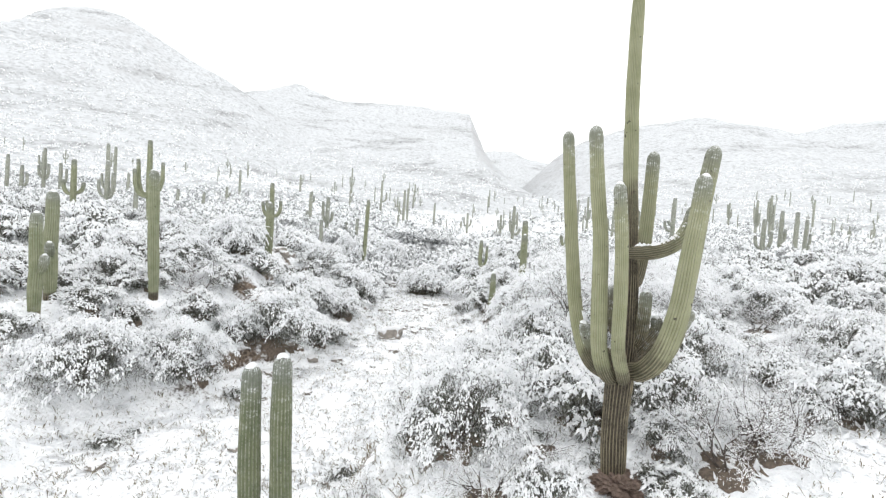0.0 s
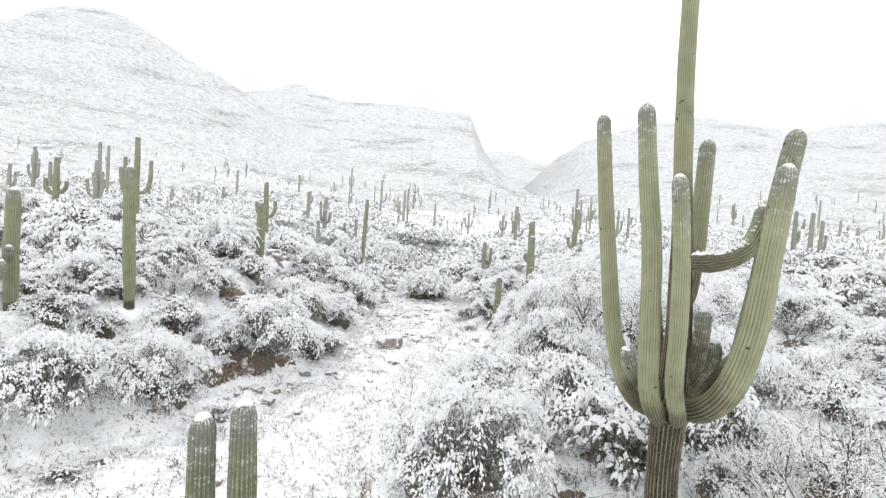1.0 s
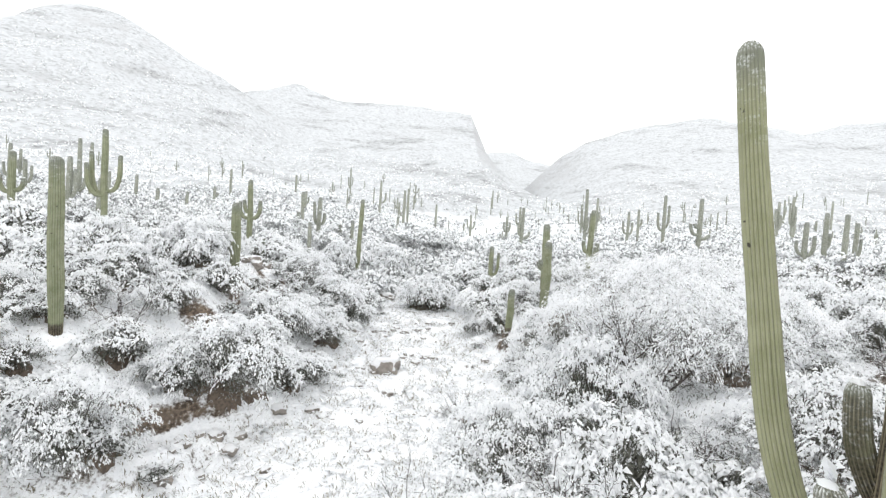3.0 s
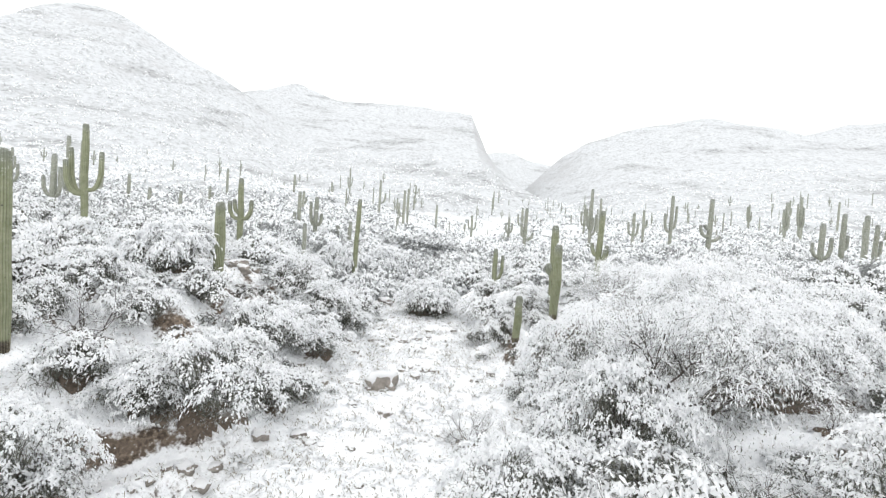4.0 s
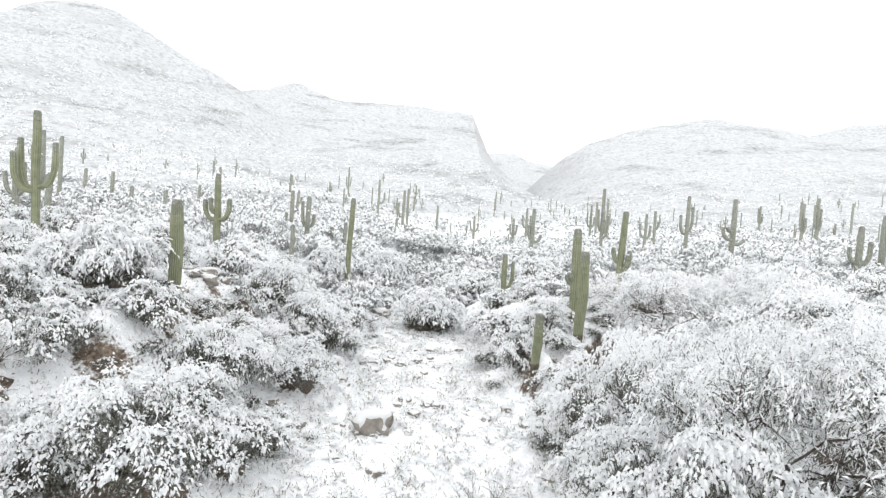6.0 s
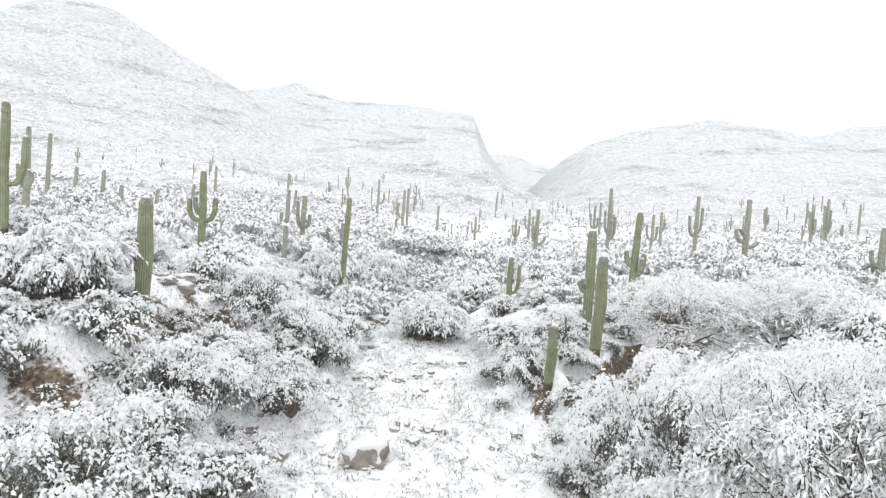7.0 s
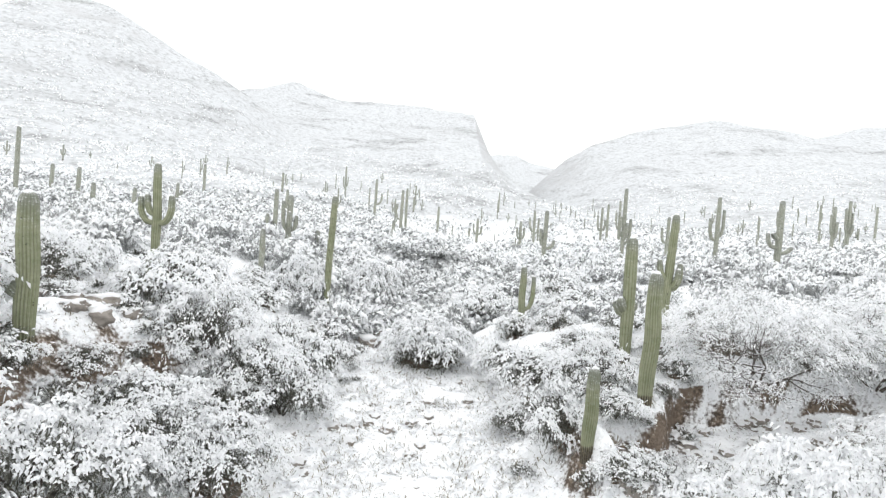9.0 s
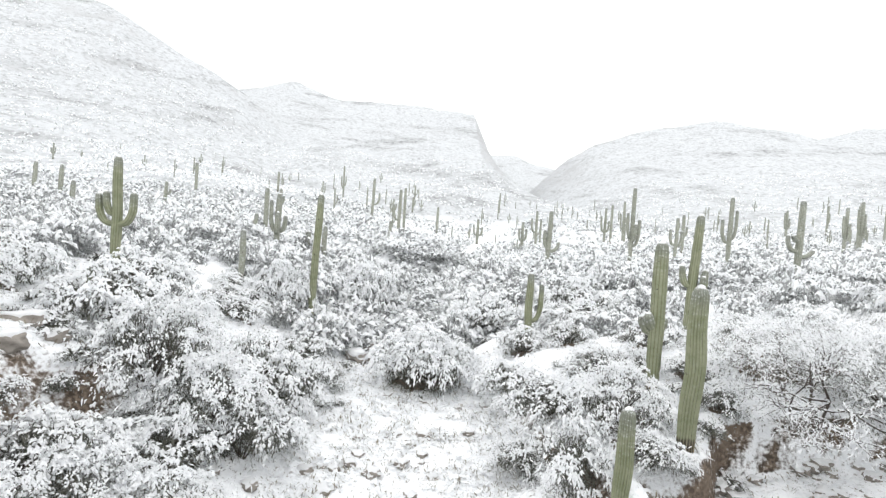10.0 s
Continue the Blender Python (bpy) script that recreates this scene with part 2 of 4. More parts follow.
WASH_Y = (-60, 6, 13, 20, 26, 31, 36, 42, 52, 65, 90, 150, 260, 420)
WASH_X = (-14, -7.8, -6.3, -1.6, -0.8, -1.5, -1.3, -2.1, -2.8, -2.4, 1.0, 14, 42, 85)
WASH_HALF = (5, 4.6, 4.2, 3.9, 4.1, 2.7, 2.9, 2.0, 1.0, 0.9, 1, 2, 4, 5)
# Crest lines of the hills: x and height above the foot of each hill.
HILL_LEFT_X = (-700, -430, -330, -285, -252, -228, -212, -192, -175, -155, -130, -112, -90, -60, 0)
HILL_LEFT_Z = (48, 74, 87, 92, 97, 110, 112, 107, 98, 86, 72, 60, 45, 21, 0)
HILL_MID_X = (-330, -220, -165, -150, -128, -108, -75, -40, -12, 8, 17, 22, 31, 46, 70, 110)
HILL_MID_Z = (60, 82, 100, 104, 107, 101, 94, 96, 90, 92, 91, 80, 58, 38, 18, 0)
HILL_BACK_X = (-60, 30, 60, 95, 120, 150, 200, 320)
HILL_BACK_Z = (80, 98, 104, 103, 92, 88, 100, 130)
HILL_RIGHT_X = (40, 70, 96, 110, 130, 152, 185, 200, 225, 250, 285, 305, 330, 360, 480, 700)
HILL_RIGHT_Z = (0, 34, 58, 68, 76, 82, 88, 90, 90, 87, 83, 88, 95, 99, 104, 80)


def ease(v):
    v = np.clip(v, 0, 1)
    return v * v * (3 - 2 * v)


def waves(x, y, size, seed):
    """Smooth uneven swell between about -1 and 1."""
    out = 0.0
    for k in range(5):
        a = seed * 1.7 + k * 2.4
        out = out + np.sin((x * math.cos(a) + y * math.sin(a)) / size * (1 + 0.37 * k) * 2.2 + seed * 3.1 + k * 1.9)
    return out / 3.2


def ridge(x, y, xs, zs, foot, crest, power):
    up = np.interp(x, xs, zs)
    t = np.clip((y - foot) / (crest - foot), 0, 1)
    gully = 1 + 0.07 * waves(x, y * 0.35, 34, crest * 0.01) * t * (1 - t) * 3
    back = np.clip((y - crest) / 400, 0, 1)
    return up * t ** power * gully * (1 - 0.75 * ease(back))


def height(x, y):
    x, y = np.asarray(x, float), np.asarray(y, float)
    bed = np.where(y > 28, -2.4 + 0.047 * (np.minimum(y, 130) - 28), -2.4 + 0.028 * (np.maximum(y, -60) - 28))
    wob = 0.55 * waves(x, y, 3.1, 1) + 0.25 * waves(x, y, 1.1, 2)
    off = x - np.interp(y, WASH_Y, WASH_X)
    half = np.interp(y, WASH_Y, WASH_HALF)
    left, right = np.maximum(-off - half + wob, 0), np.maximum(off - half + wob, 0)
    near = ease((240 - y) / 150)
    soft = 1 + 0.07 * np.maximum(y - 36, 0)
    step = 1.75 + 0.45 * ease((y - 22) / 5) - 0.7 * ease((y - 32) / 7)
    sink = 1 - 0.42 * ease((y - 38) / 9)
    cut = 3.0 - 1.5 * np.exp(-((y - 19.6) ** 2) / 8)
    foot = 3.9 - 1.0 * np.exp(-((y - 26.6) ** 2) / 2)
    rise = 1.0 * ease(left / (cut * soft)) + step * ease((left - 3.2) / (foot * soft)) + 0.07 * np.minimum(left, 60)
    rise = rise + sink * (1.6 * ease(right / (2.6 * soft)) + 0.4 * ease((right - 3) / 5) + 0.075 * np.minimum(right, 45))
    rise = rise + 0.45 * np.exp(-((x + 10.9) ** 2 + (y - 29.6) ** 2) / 14) + 1.0 * np.exp(-((x + 23) ** 2 + (y - 38) ** 2) / 90)
    rise = rise + 0.45 * np.exp(-((x - 3.6) ** 2 + (y - 9.5) ** 2) / 5) * -1
    rise = rise + 0.55 * ease((y - 24.3) / 0.6) * ease((28 - y) / 3) * np.exp(-((x + 10.3) ** 2) / 3.5)
    shelf = 1.4 * ease((x - 3.4) / 1.2) * ease((14 - x) / 2) * ease((31.6 + 1.7 * ease((x - 5.2) / 1.6) + 0.2 * wob - y) / 0.34) * ease((y - 23.5) / 4)
    hollow = 0.75 * ease((x - 4.2) / 1.2) * ease((11.0 - x) / 2.5) * ease((18.7 + 0.25 * wob - y) / 0.5) * ease((y - 14.2) / 3)
    shelf = shelf + hollow
    bend = 1.7 * ease((y - 70.5 - 0.3 * (x + 4) + 0.5 * wob) / 1.0) * ease((x + 9) / 2.5) * ease((1.6 - x) / 1.5) * ease((98 - y) / 16)
    front, along = (x + 8.5) * 0.61 - (y - 20.4) * 0.79, -(x + 8.5) * 0.79 - (y - 20.4) * 0.61
    scoop = 1.2 * ease((front + 0.35 * wob) / 0.7 + 0.4) * np.exp(-((along / 1.9) ** 4) - (np.maximum(front, 0) / 2.6) ** 2)
    small = 0.06 * waves(x, y, 0.5, 5) + 0.16 * waves(x, y, 2.2, 3) * np.clip(rise, 0.15, 1)
    far = ease((y - 45) / 80)
    roll = far * (1.6 * waves(x, y, 26, 6) + 0.5 * waves(x, y, 9, 7))
    h = bed + near * (rise + bend - shelf - scoop) + (1 - near) * 5.5 + small + roll * ease((y - 45) / 120)
    h = h + np.maximum(ridge(x, y, HILL_LEFT_X, HILL_LEFT_Z, 70, 290, 1.35), np.maximum(
        ridge(x, y, HILL_MID_X, HILL_MID_Z, 130, 420, 1.45), np.maximum(
            ridge(x, y, HILL_RIGHT_X, HILL_RIGHT_Z, 110, 400, 1.5), ridge(x, y, HILL_BACK_X, HILL_BACK_Z, 420, 700, 1.2))))
    return h


def graded(lo, hi, fine_lo, fine_hi, step, grow):
    """Coordinates with even steps in the middle that widen outwards."""
    mid = list(np.arange(fine_lo, fine_hi, step))
    up, s = [mid[-1]], step
    while up[-1] < hi:
        s *= grow
        up.append(up[-1] + s)
    down, s = [mid[0]], step
    while down[-1] > lo:
        s *= grow
        down.append(down[-1] - s)
    return np.array(down[:0:-1] + mid + up[1:])


def build_ground():
    xs, ys = graded(-2500, 2500, -15, 15, 0.26, 1.06), graded(-900, 2600, 8, 46, 0.26, 1.042)
    gx, gy = np.meshgrid(xs, ys)
    v = np.stack([gx, gy, height(gx, gy)], -1).reshape(-1, 3)
    i = np.arange(len(ys) - 1)[:, None] * len(xs) + np.arange(len(xs) - 1)[None]
    f = np.stack([i, i + 1, i + 1 + len(xs), i + len(xs)], -1).reshape(-1, 4)
    return tagged(new("ground", mesh_np("ground", v, f, M_GROUND)), "snow-covered desert ground with a shallow wash, earth banks and hills", "ground", kind="structure")


build_ground()


def z_at(x, y):
    return float(height(x, y))


# ---- saguaros ----
def curve(points, n):
    """A smooth line through a few points, evenly resampled."""
    p = np.array(points, float)
    p = np.vstack([2 * p[0] - p[1], p, 2 * p[-1] - p[-2]])
    out = []
    for i in range(1, len(p) - 2):
        for t in np.linspace(0, 1, 12, endpoint=False):
            a, b, c, d = p[i - 1 : i + 3]
            out.append(0.5 * (2 * b + (c - a) * t + (2 * a - 5 * b + 4 * c - d) * t * t + (3 * b - a - 3 * c + d) * t ** 3))
    out.append(p[-2])
    out = np.array(out)
    run = np.r_[0, np.cumsum(np.linalg.norm(np.diff(out, axis=0), axis=1))]
    u = np.linspace(0, run[-1], n)
    return np.stack([np.interp(u, run, out[:, k]) for k in range(3)], 1), u


def stalk(name, points, radius, ribs, per_rib, material, parent, rings=40, waist=1.0, swell=0.06, seed=0, label="", bark=True):
    """One ribbed stem with a rounded tip. waist: how thick it starts, against its radius."""
    rng = np.random.default_rng(seed)
    c, u = curve(points, rings)
    end = u[-1]
    r0 = radius if np.ndim(radius) else (radius, radius)
    # more rings round the tip
    r_tip = r0[-1] * 1.5
    body = u < end - r_tip
    tipu = end - r_tip + r_tip * np.sin(np.linspace(0, 1, 8) * math.pi / 2)
    un = np.r_[u[body], tipu]
    cc = np.stack([np.interp(un, u, c[:, k]) for k in range(3)], 1)
    t = un / end
    r = np.interp(t, np.linspace(0, 1, len(r0)), r0)
    k = np.clip((un - (end - r_tip)) / r_tip, 0, 1)
    r = r * np.sqrt(np.clip(1 - k ** 2.2, 0.0004, 1))
    r = r * (waist + (1 - waist) * ease(un / (2.6 * r0[0])))
    wob = sum(np.sin(un * f + rng.uniform(0, 6)) for f in (1.3, 2.9, 5.3)) / 3
    r = r * (1 + swell * wob)
    d = np.gradient(cc, axis=0)
    d /= np.linalg.norm(d, axis=1, keepdims=True)
    side = np.array([1.0, 0.02, 0.0])
    n = ribs * per_rib
    ang = np.arange(n) / n * 2 * math.pi
    depth = 0.17 if per_rib > 2 else 0.11
    if per_rib > 1:
        prof = 1 - depth * (0.5 + 0.5 * np.cos(np.arange(n) / per_rib * 2 * math.pi)) ** 1.4
    else:
        prof = np.ones(n)
    jig = rng.uniform(-0.02, 0.02, n)
    verts = []
    for j in range(len(un)):
        side = side - d[j] * side.dot(d[j])
        side /= np.linalg.norm(side)
        up = np.cross(d[j], side)
        rr = r[j] * (prof + jig * math.sin(un[j] * 1.7 + 1))
        verts.append(cc[j] + np.outer(rr * np.cos(ang), side) + np.outer(rr * np.sin(ang), up))
    m = len(un)
    v = np.array(verts).reshape(-1, 3)
    jj, kk = np.meshgrid(np.arange(m - 1), np.arange(n), indexing="ij")
    f = np.stack([jj * n + kk, jj * n + (kk + 1) % n, (jj + 1) * n + (kk + 1) % n, (jj + 1) * n + kk], -1).reshape(-1, 4)
    me = mesh_np(name, v, f, material)
    rib, root = me.uv_layers.new(name="rib"), me.uv_layers.new(name="root")
    ku = np.stack([kk, kk + 1, kk + 1, kk], -1).reshape(-1) / per_rib
    js = np.stack([jj, jj, jj + 1, jj + 1], -1).reshape(-1)
    rib.data.foreach_set("uv", np.stack([ku, end - un[js]], 1).astype(np.float32).ravel())
    root.data.foreach_set("uv", np.stack([cc[js, 2] if bark is True else un[js] * 1.1 + bark, ku], 1).astype(np.float32).ravel())
    ob = child(name, me, parent, label)
    return ob, cc[-1], d[-1], r0[-1]


def cap_mesh(seed, size, thick=0.55):
    """A soft, uneven cap of snow."""
    rng = np.random.default_rng(seed)
    rows, n = 5, 12
    v = []
    for j in range(rows + 1):
        a = j / rows * math.pi / 2
        for k in range(n):
            b = k / n * 2 * math.pi
            w = 1 + 0.12 * math.sin(b * 2 + seed) + rng.uniform(-0.06, 0.06)
            v.append((size * w * math.cos(a) * math.cos(b), size * w * math.cos(a) * math.sin(b), size * thick * math.sin(a) - size * 0.25 * (1 - math.sin(a)) * w))
    f = [(j * n + k, j * n + (k + 1) % n, (j + 1) * n + (k + 1) % n, (j + 1) * n + k) for j in range(rows) for k in range(n)]
    return mesh_np("snow_cap", v, f, M_SNOW)


def add_cap(parent, at, r, seed, thick=0.5):
    ob = child("snow_cap", cap_mesh(seed, r * 0.6, thick), parent, "white snow cap")
    ob.location = Vector(at) - Vector((0, 0, r * 0.2))
    return ob


def giant_saguaro():
    """The many-armed giant: arms leave the trunk about two metres up and rise round it."""
    base = group_base("giant_saguaro", 3.53, 9.60, -0.83)
    P, G = 4, M_GIANT
    trunk = [(0.10, 0.15, -0.69), (0.07, 0.15, -0.04), (0.03, 0.15, 0.95), (0.06, 0.15, 1.87), (0.13, 0.15, 2.78), (0.12, 0.15, 3.91), (0.07, 0.15, 5.02), (0.03, 0.20, 6.13), (-0.03, 0.20, 7.76), (-0.03, 0.20, 9.37), (-0.01, 0.20, 10.53)]
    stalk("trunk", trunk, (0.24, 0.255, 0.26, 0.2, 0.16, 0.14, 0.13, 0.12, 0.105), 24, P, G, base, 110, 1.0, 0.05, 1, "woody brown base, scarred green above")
    arms = [
        ([(0.01, 0.15, 2.15), (-0.33, 0.20, 2.12), (-0.60, 0.35, 2.45), (-0.78, 0.55, 3.29), (-0.89, 0.70, 4.51), (-0.98, 0.85, 5.80), (-1.05, 0.95, 6.96)], (0.13, 0.14, 0.14, 0.135, 0.125, 0.12), 70),
        ([(-0.00, 0.10, 2.09), (-0.32, -0.30, 2.15), (-0.61, -0.60, 2.66), (-0.71, -0.72, 3.57), (-0.76, -0.72, 4.69), (-0.87, -0.70, 5.69), (-0.97, -0.70, 6.76)], (0.14, 0.15, 0.145, 0.135, 0.13, 0.125), 70),
        ([(0.04, 0.10, 2.07), (-0.11, -0.50, 2.20), (-0.37, -0.85, 2.81), (-0.45, -1.02, 3.73), (-0.52, -1.10, 4.71), (-0.63, -1.13, 5.74)], (0.12, 0.125, 0.12, 0.115, 0.105), 70),
        ([(0.19, 0.20, 3.80), (0.43, 0.50, 4.00), (0.60, 0.70, 4.70), (0.69, 0.80, 5.64), (0.72, 0.80, 6.60)], (0.12, 0.14, 0.14, 0.13), 50),
        ([(0.15, 0.15, 2.33), (0.64, 0.10, 2.25), (1.00, 0.00, 2.81), (1.05, -0.30, 4.01), (1.06, -0.55, 5.18), (1.07, -0.70, 5.83), (1.12, -0.80, 6.49)], (0.14, 0.165, 0.16, 0.15, 0.135), 70),
        ([(0.10, 0.10, 2.23), (0.26, -0.40, 2.30), (0.47, -0.75, 2.76), (0.64, -0.92, 3.62), (0.74, -0.98, 4.67), (0.83, -1.00, 5.46), (0.88, -1.00, 5.96)], (0.16, 0.195, 0.19, 0.17, 0.15, 0.14), 70),
        ([(0.10, 0.15, 4.47), (0.08, -0.25, 4.52), (0.22, -0.52, 4.55), (0.51, -0.50, 4.63), (0.81, -0.40, 4.81), (1.05, -0.25, 5.13), (1.12, -0.20, 5.45)], (0.12, 0.14, 0.14, 0.13), 54),
        ([(0.18, 0.15, 2.62), (0.33, 0.00, 2.81), (0.36, -0.10, 3.30), (0.38, -0.10, 3.81)], (0.11, 0.13, 0.12), 34),
        ([(0.22, 0.15, 2.33), (0.70, 0.30, 2.55), (1.28, 0.50, 2.87), (1.66, 0.60, 3.34)], (0.13, 0.14, 0.12), 40),
        ([(0.22, 0.15, 2.33), (0.59, 0.20, 2.77), (0.78, 0.25, 2.99), (0.72, 0.20, 3.26)], (0.12, 0.13, 0.11), 30),
        ([(-0.01, 0.15, 2.44), (-0.40, 0.00, 2.55), (-0.67, -0.10, 2.78), (-0.81, -0.15, 3.16)], (0.11, 0.125, 0.11), 30),
        ([(0.14, 0.20, 2.54), (0.01, 0.35, 2.85), (-0.12, 0.40, 3.29), (-0.17, 0.40, 3.83)], (0.1, 0.11, 0.1), 30),
    ]
    for k, (pts, rad, rings) in enumerate(arms):
        arm, tip, way, r = stalk("arm", pts, rad, 20, P, G, base, rings, 0.72, 0.03, 20 + k, bark=4.7)
        if k not in (0, 1, 3, 4):
            add_cap(arm, tip, r, k, 0.55)
    # snow lying along the arms that start out level
    for k, (pts, r) in enumerate((([(0.08, -0.25, 4.52), (0.22, -0.52, 4.55), (0.51, -0.50, 4.63), (0.81, -0.40, 4.81), (1.05, -0.25, 5.13)], 0.14), ([(-0.40, 0.00, 2.55), (-0.67, -0.10, 2.78), (-0.81, -0.15, 3.16)], 0.115))):
        c, _ = curve(pts, 16)
        rng = np.random.default_rng(k)
        way = np.gradient(c, axis=0)
        pos = c + (0, 0, r * 0.93) + rng.uniform(-0.01, 0.01, c.shape)
        v, f = stamp(LUMP_V, LUMP_F, pos, frames_along(way), np.tile([0.1, r * 0.7, 0.06], (16, 1)) * rng.uniform(0.8, 1.2, (16, 1)))
        child("snow_ridge", mesh_np("snow_ridge", v, f, M_SNOW), base, "line of snow on a level arm")
    return tagged(base, "giant pale-green saguaro with many raised arms and a woody base", "saguaro cactus")


giant_saguaro()


def saguaro(x, y, h, r, arms, lean, seed, near, label):
    """A saguaro: arms are rows of (way round in degrees, start height share, reach, tip height share)."""
    base = group_base("saguaro", x, y, z_at(x, y) - 0.05)
    rng = np.random.default_rng(seed)
    ribs, per, rings = (18, 4, 36) if near == 2 else (12, 2, 26) if near == 1 else (8, 1, 14)
    # skin gets paler further off: haze put into the colours
    mat = M_DEEP if y < 12 else M_SAGUARO if y < 46 else M_HAZED
    top = np.array([lean[0], lean[1], h])
    mid = top * 0.5 + (rng.uniform(-0.04, 0.04), rng.uniform(-0.04, 0.04), 0)
    shape = (r * 0.82, r * 0.95, r * 1.03, r, r * 0.97, r * 0.86)
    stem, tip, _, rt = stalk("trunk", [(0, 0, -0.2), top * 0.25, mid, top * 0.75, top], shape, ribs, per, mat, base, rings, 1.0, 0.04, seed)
    add_cap(stem, tip, rt, seed, 0.6 if near else 0.7)
    for k, (turn, start, reach, end) in enumerate(arms):
        a = radians(turn)
        out = np.array([math.cos(a), math.sin(a), 0.0])
        s = top * start
        ra = r * rng.uniform(0.62, 0.74)
        rise = max(end - start, 0.08) * h
        pts = [s, s + out * reach * 0.65 + (0, 0, 0.02 * h), s + out * reach + (0, 0, 0.25 * rise + 0.04 * h), s + out * reach * 1.05 + (0, 0, rise * 0.65), s + out * reach * 1.08 + (0, 0, rise)]
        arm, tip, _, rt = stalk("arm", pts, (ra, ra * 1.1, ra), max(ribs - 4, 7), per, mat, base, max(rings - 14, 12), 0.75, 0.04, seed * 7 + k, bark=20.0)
        add_cap(arm, tip, rt, seed + k, 0.5)
    return tagged(base, label, "saguaro cactus", "saguaros on the desert slope")


ONE = "green columnar saguaro with a snow cap among snowy shrubs"
ARMED = "green saguaro with raised arms and snow caps among snowy shrubs"
FAR = "slim saguaro, haze in its colour, standing on the snowy slope"
FAR_ARMED = "saguaro with raised arms, haze in its colour, on the snowy slope"
NEAR_SAGUAROS = [
    (-2.83, 7.3, 4.88, 0.19, (), (0.03, 0.02), "ribbed green saguaro column with a snow cap beside its twin"),
    (-2.37, 7.4, 4.89, 0.19, (), (0.0, 0.0), "ribbed green saguaro column with a snow cap beside its twin"),
    (-11.85, 20.2, 5.33, 0.24, (), (-0.1, 0.1), "tall green single-stemmed saguaro on the earth bank"),
    (-14.2, 17.8, 4.05, 0.25, ((-60, 0.42, 0.3, 0.55),), (0.1, 0.0), "stout green saguaro with one stubby arm and snow cap"),
    (-13.7, 16.5, 3.72, 0.23, ((0, 0.45, 0.3, 0.62),), (0.05, 0.05), "stout green saguaro with one stubby arm and snow cap"),
    (-10.28, 29.0, 3.71, 0.25, ((-150, 0.36, 0.26, 0.44),), (-0.02, 0.1), "stout green saguaro with a bud low on its side"),
    (5.12, 31.95, 3.92, 0.25, ((60, 0.5, 0.3, 0.62),), (0.14, 0.1), "leaning green saguaro column rooted on the cut bank"),
    (5.85, 35.6, 4.6, 0.25, ((200, 0.42, 0.3, 0.53), (150, 0.38, 0.36, 0.5), (20, 0.4, 0.25, 0.5)), (-0.02, -0.05), "green saguaro with short budding arms and a snow cap"),
    (3.1, 30.5, 2.36, 0.2, (), (0.12, 0.1), "short green saguaro with a blackened foot on the bank"),
    (10.75, 43.5, 5.63, 0.24, ((0, 0.3, 0.55, 0.55), (-40, 0.32, 0.45, 0.5), (170, 0.4, 0.45, 0.58)), (0.24, -0.1), "tall saguaro with three low raised arms and snow caps"),
    (-14.3, 40.8, 4.86, 0.22, ((-10, 0.42, 0.75, 0.7), (185, 0.42, 0.65, 0.68), (200, 0.5, 0.35, 0.7)), (0.0, 0.05), ARMED),
    (-22.6, 37.75, 6.61, 0.23, ((0, 0.38, 0.95, 0.75), (180, 0.36, 0.8, 0.78), (210, 0.34, 0.9, 0.66)), (0.0, 0.05), "large green saguaro with tall raised arms and snow caps"),
    (-7.2, 44.8, 6.51, 0.2, (), (0.25, 0.1), "slender pale saguaro column on the edge of the wash"),
    (3.35, 43.45, 3.21, 0.2, ((0, 0.3, 0.5, 0.85),), (0.0, 0.0), "forked green saguaro with one raised arm"),
    (-26.9, 35.7, 4.28, 0.22, ((0, 0.42, 0.7, 0.62), (190, 0.4, 0.6, 0.66)), (0.05, 0.1), ARMED),
    (-11.9, 47.7, 2.79, 0.19, (), (0.05, 0.0), ONE),
    (-11.1, 34.9, 1.45, 0.1, (), (0.05, 0.0), "small slim frost-grey saguaro beside stones on the slope"),
    (19.06, 20.75, 3.5, 0.2, (), (0.05, 0.0), ONE),
]
for k, (x, y, h, r, arms, lean, label) in enumerate(NEAR_SAGUAROS):
    saguaro(x, y, h, r * 0.88, arms, lean, 100 + k, 2 if y < 33 else 1, label)

U = ((0, 0.35, 0.7, 0.72), (180, 0.35, 0.7, 0.7))
V = ((10, 0.4, 0.6, 0.75),)
W = ((0, 0.3, 0.6, 0.7), (185, 0.35, 0.55, 0.8), (-70, 0.32, 0.6, 0.62))
MID_SAGUAROS = [
    (28.1, 60.9, 6.94, 0.32, ((0, 0.35, 1.4, 0.5), (180, 0.35, 1.0, 0.55), (200, 0.45, 0.7, 0.6))), (29.84, 73.8, 7.56, 0.3, U), (18.1, 70.6, 8.32, 0.26, W),
    (34.1, 52.8, 4.85, 0.3, U), (35.7, 52.4, 5.71, 0.27, V), (35.0, 49.2, 5.57, 0.27, ()), (36.4, 49.8, 5.02, 0.24, V), (9.9, 71.4, 5.84, 0.3, ((0, 0.25, 0.9, 0.5), (180, 0.3, 0.5, 0.6))),
    (10.9, 95, 4.33, 0.28, W), (14.6, 103.8, 6.12, 0.28, U), (31.0, 119, 7.07, 0.34, U), (31.6, 117, 7.71, 0.32, ()), (33.6, 116, 8.39, 0.34, W), (33.0, 90.7, 5.5, 0.3, V),
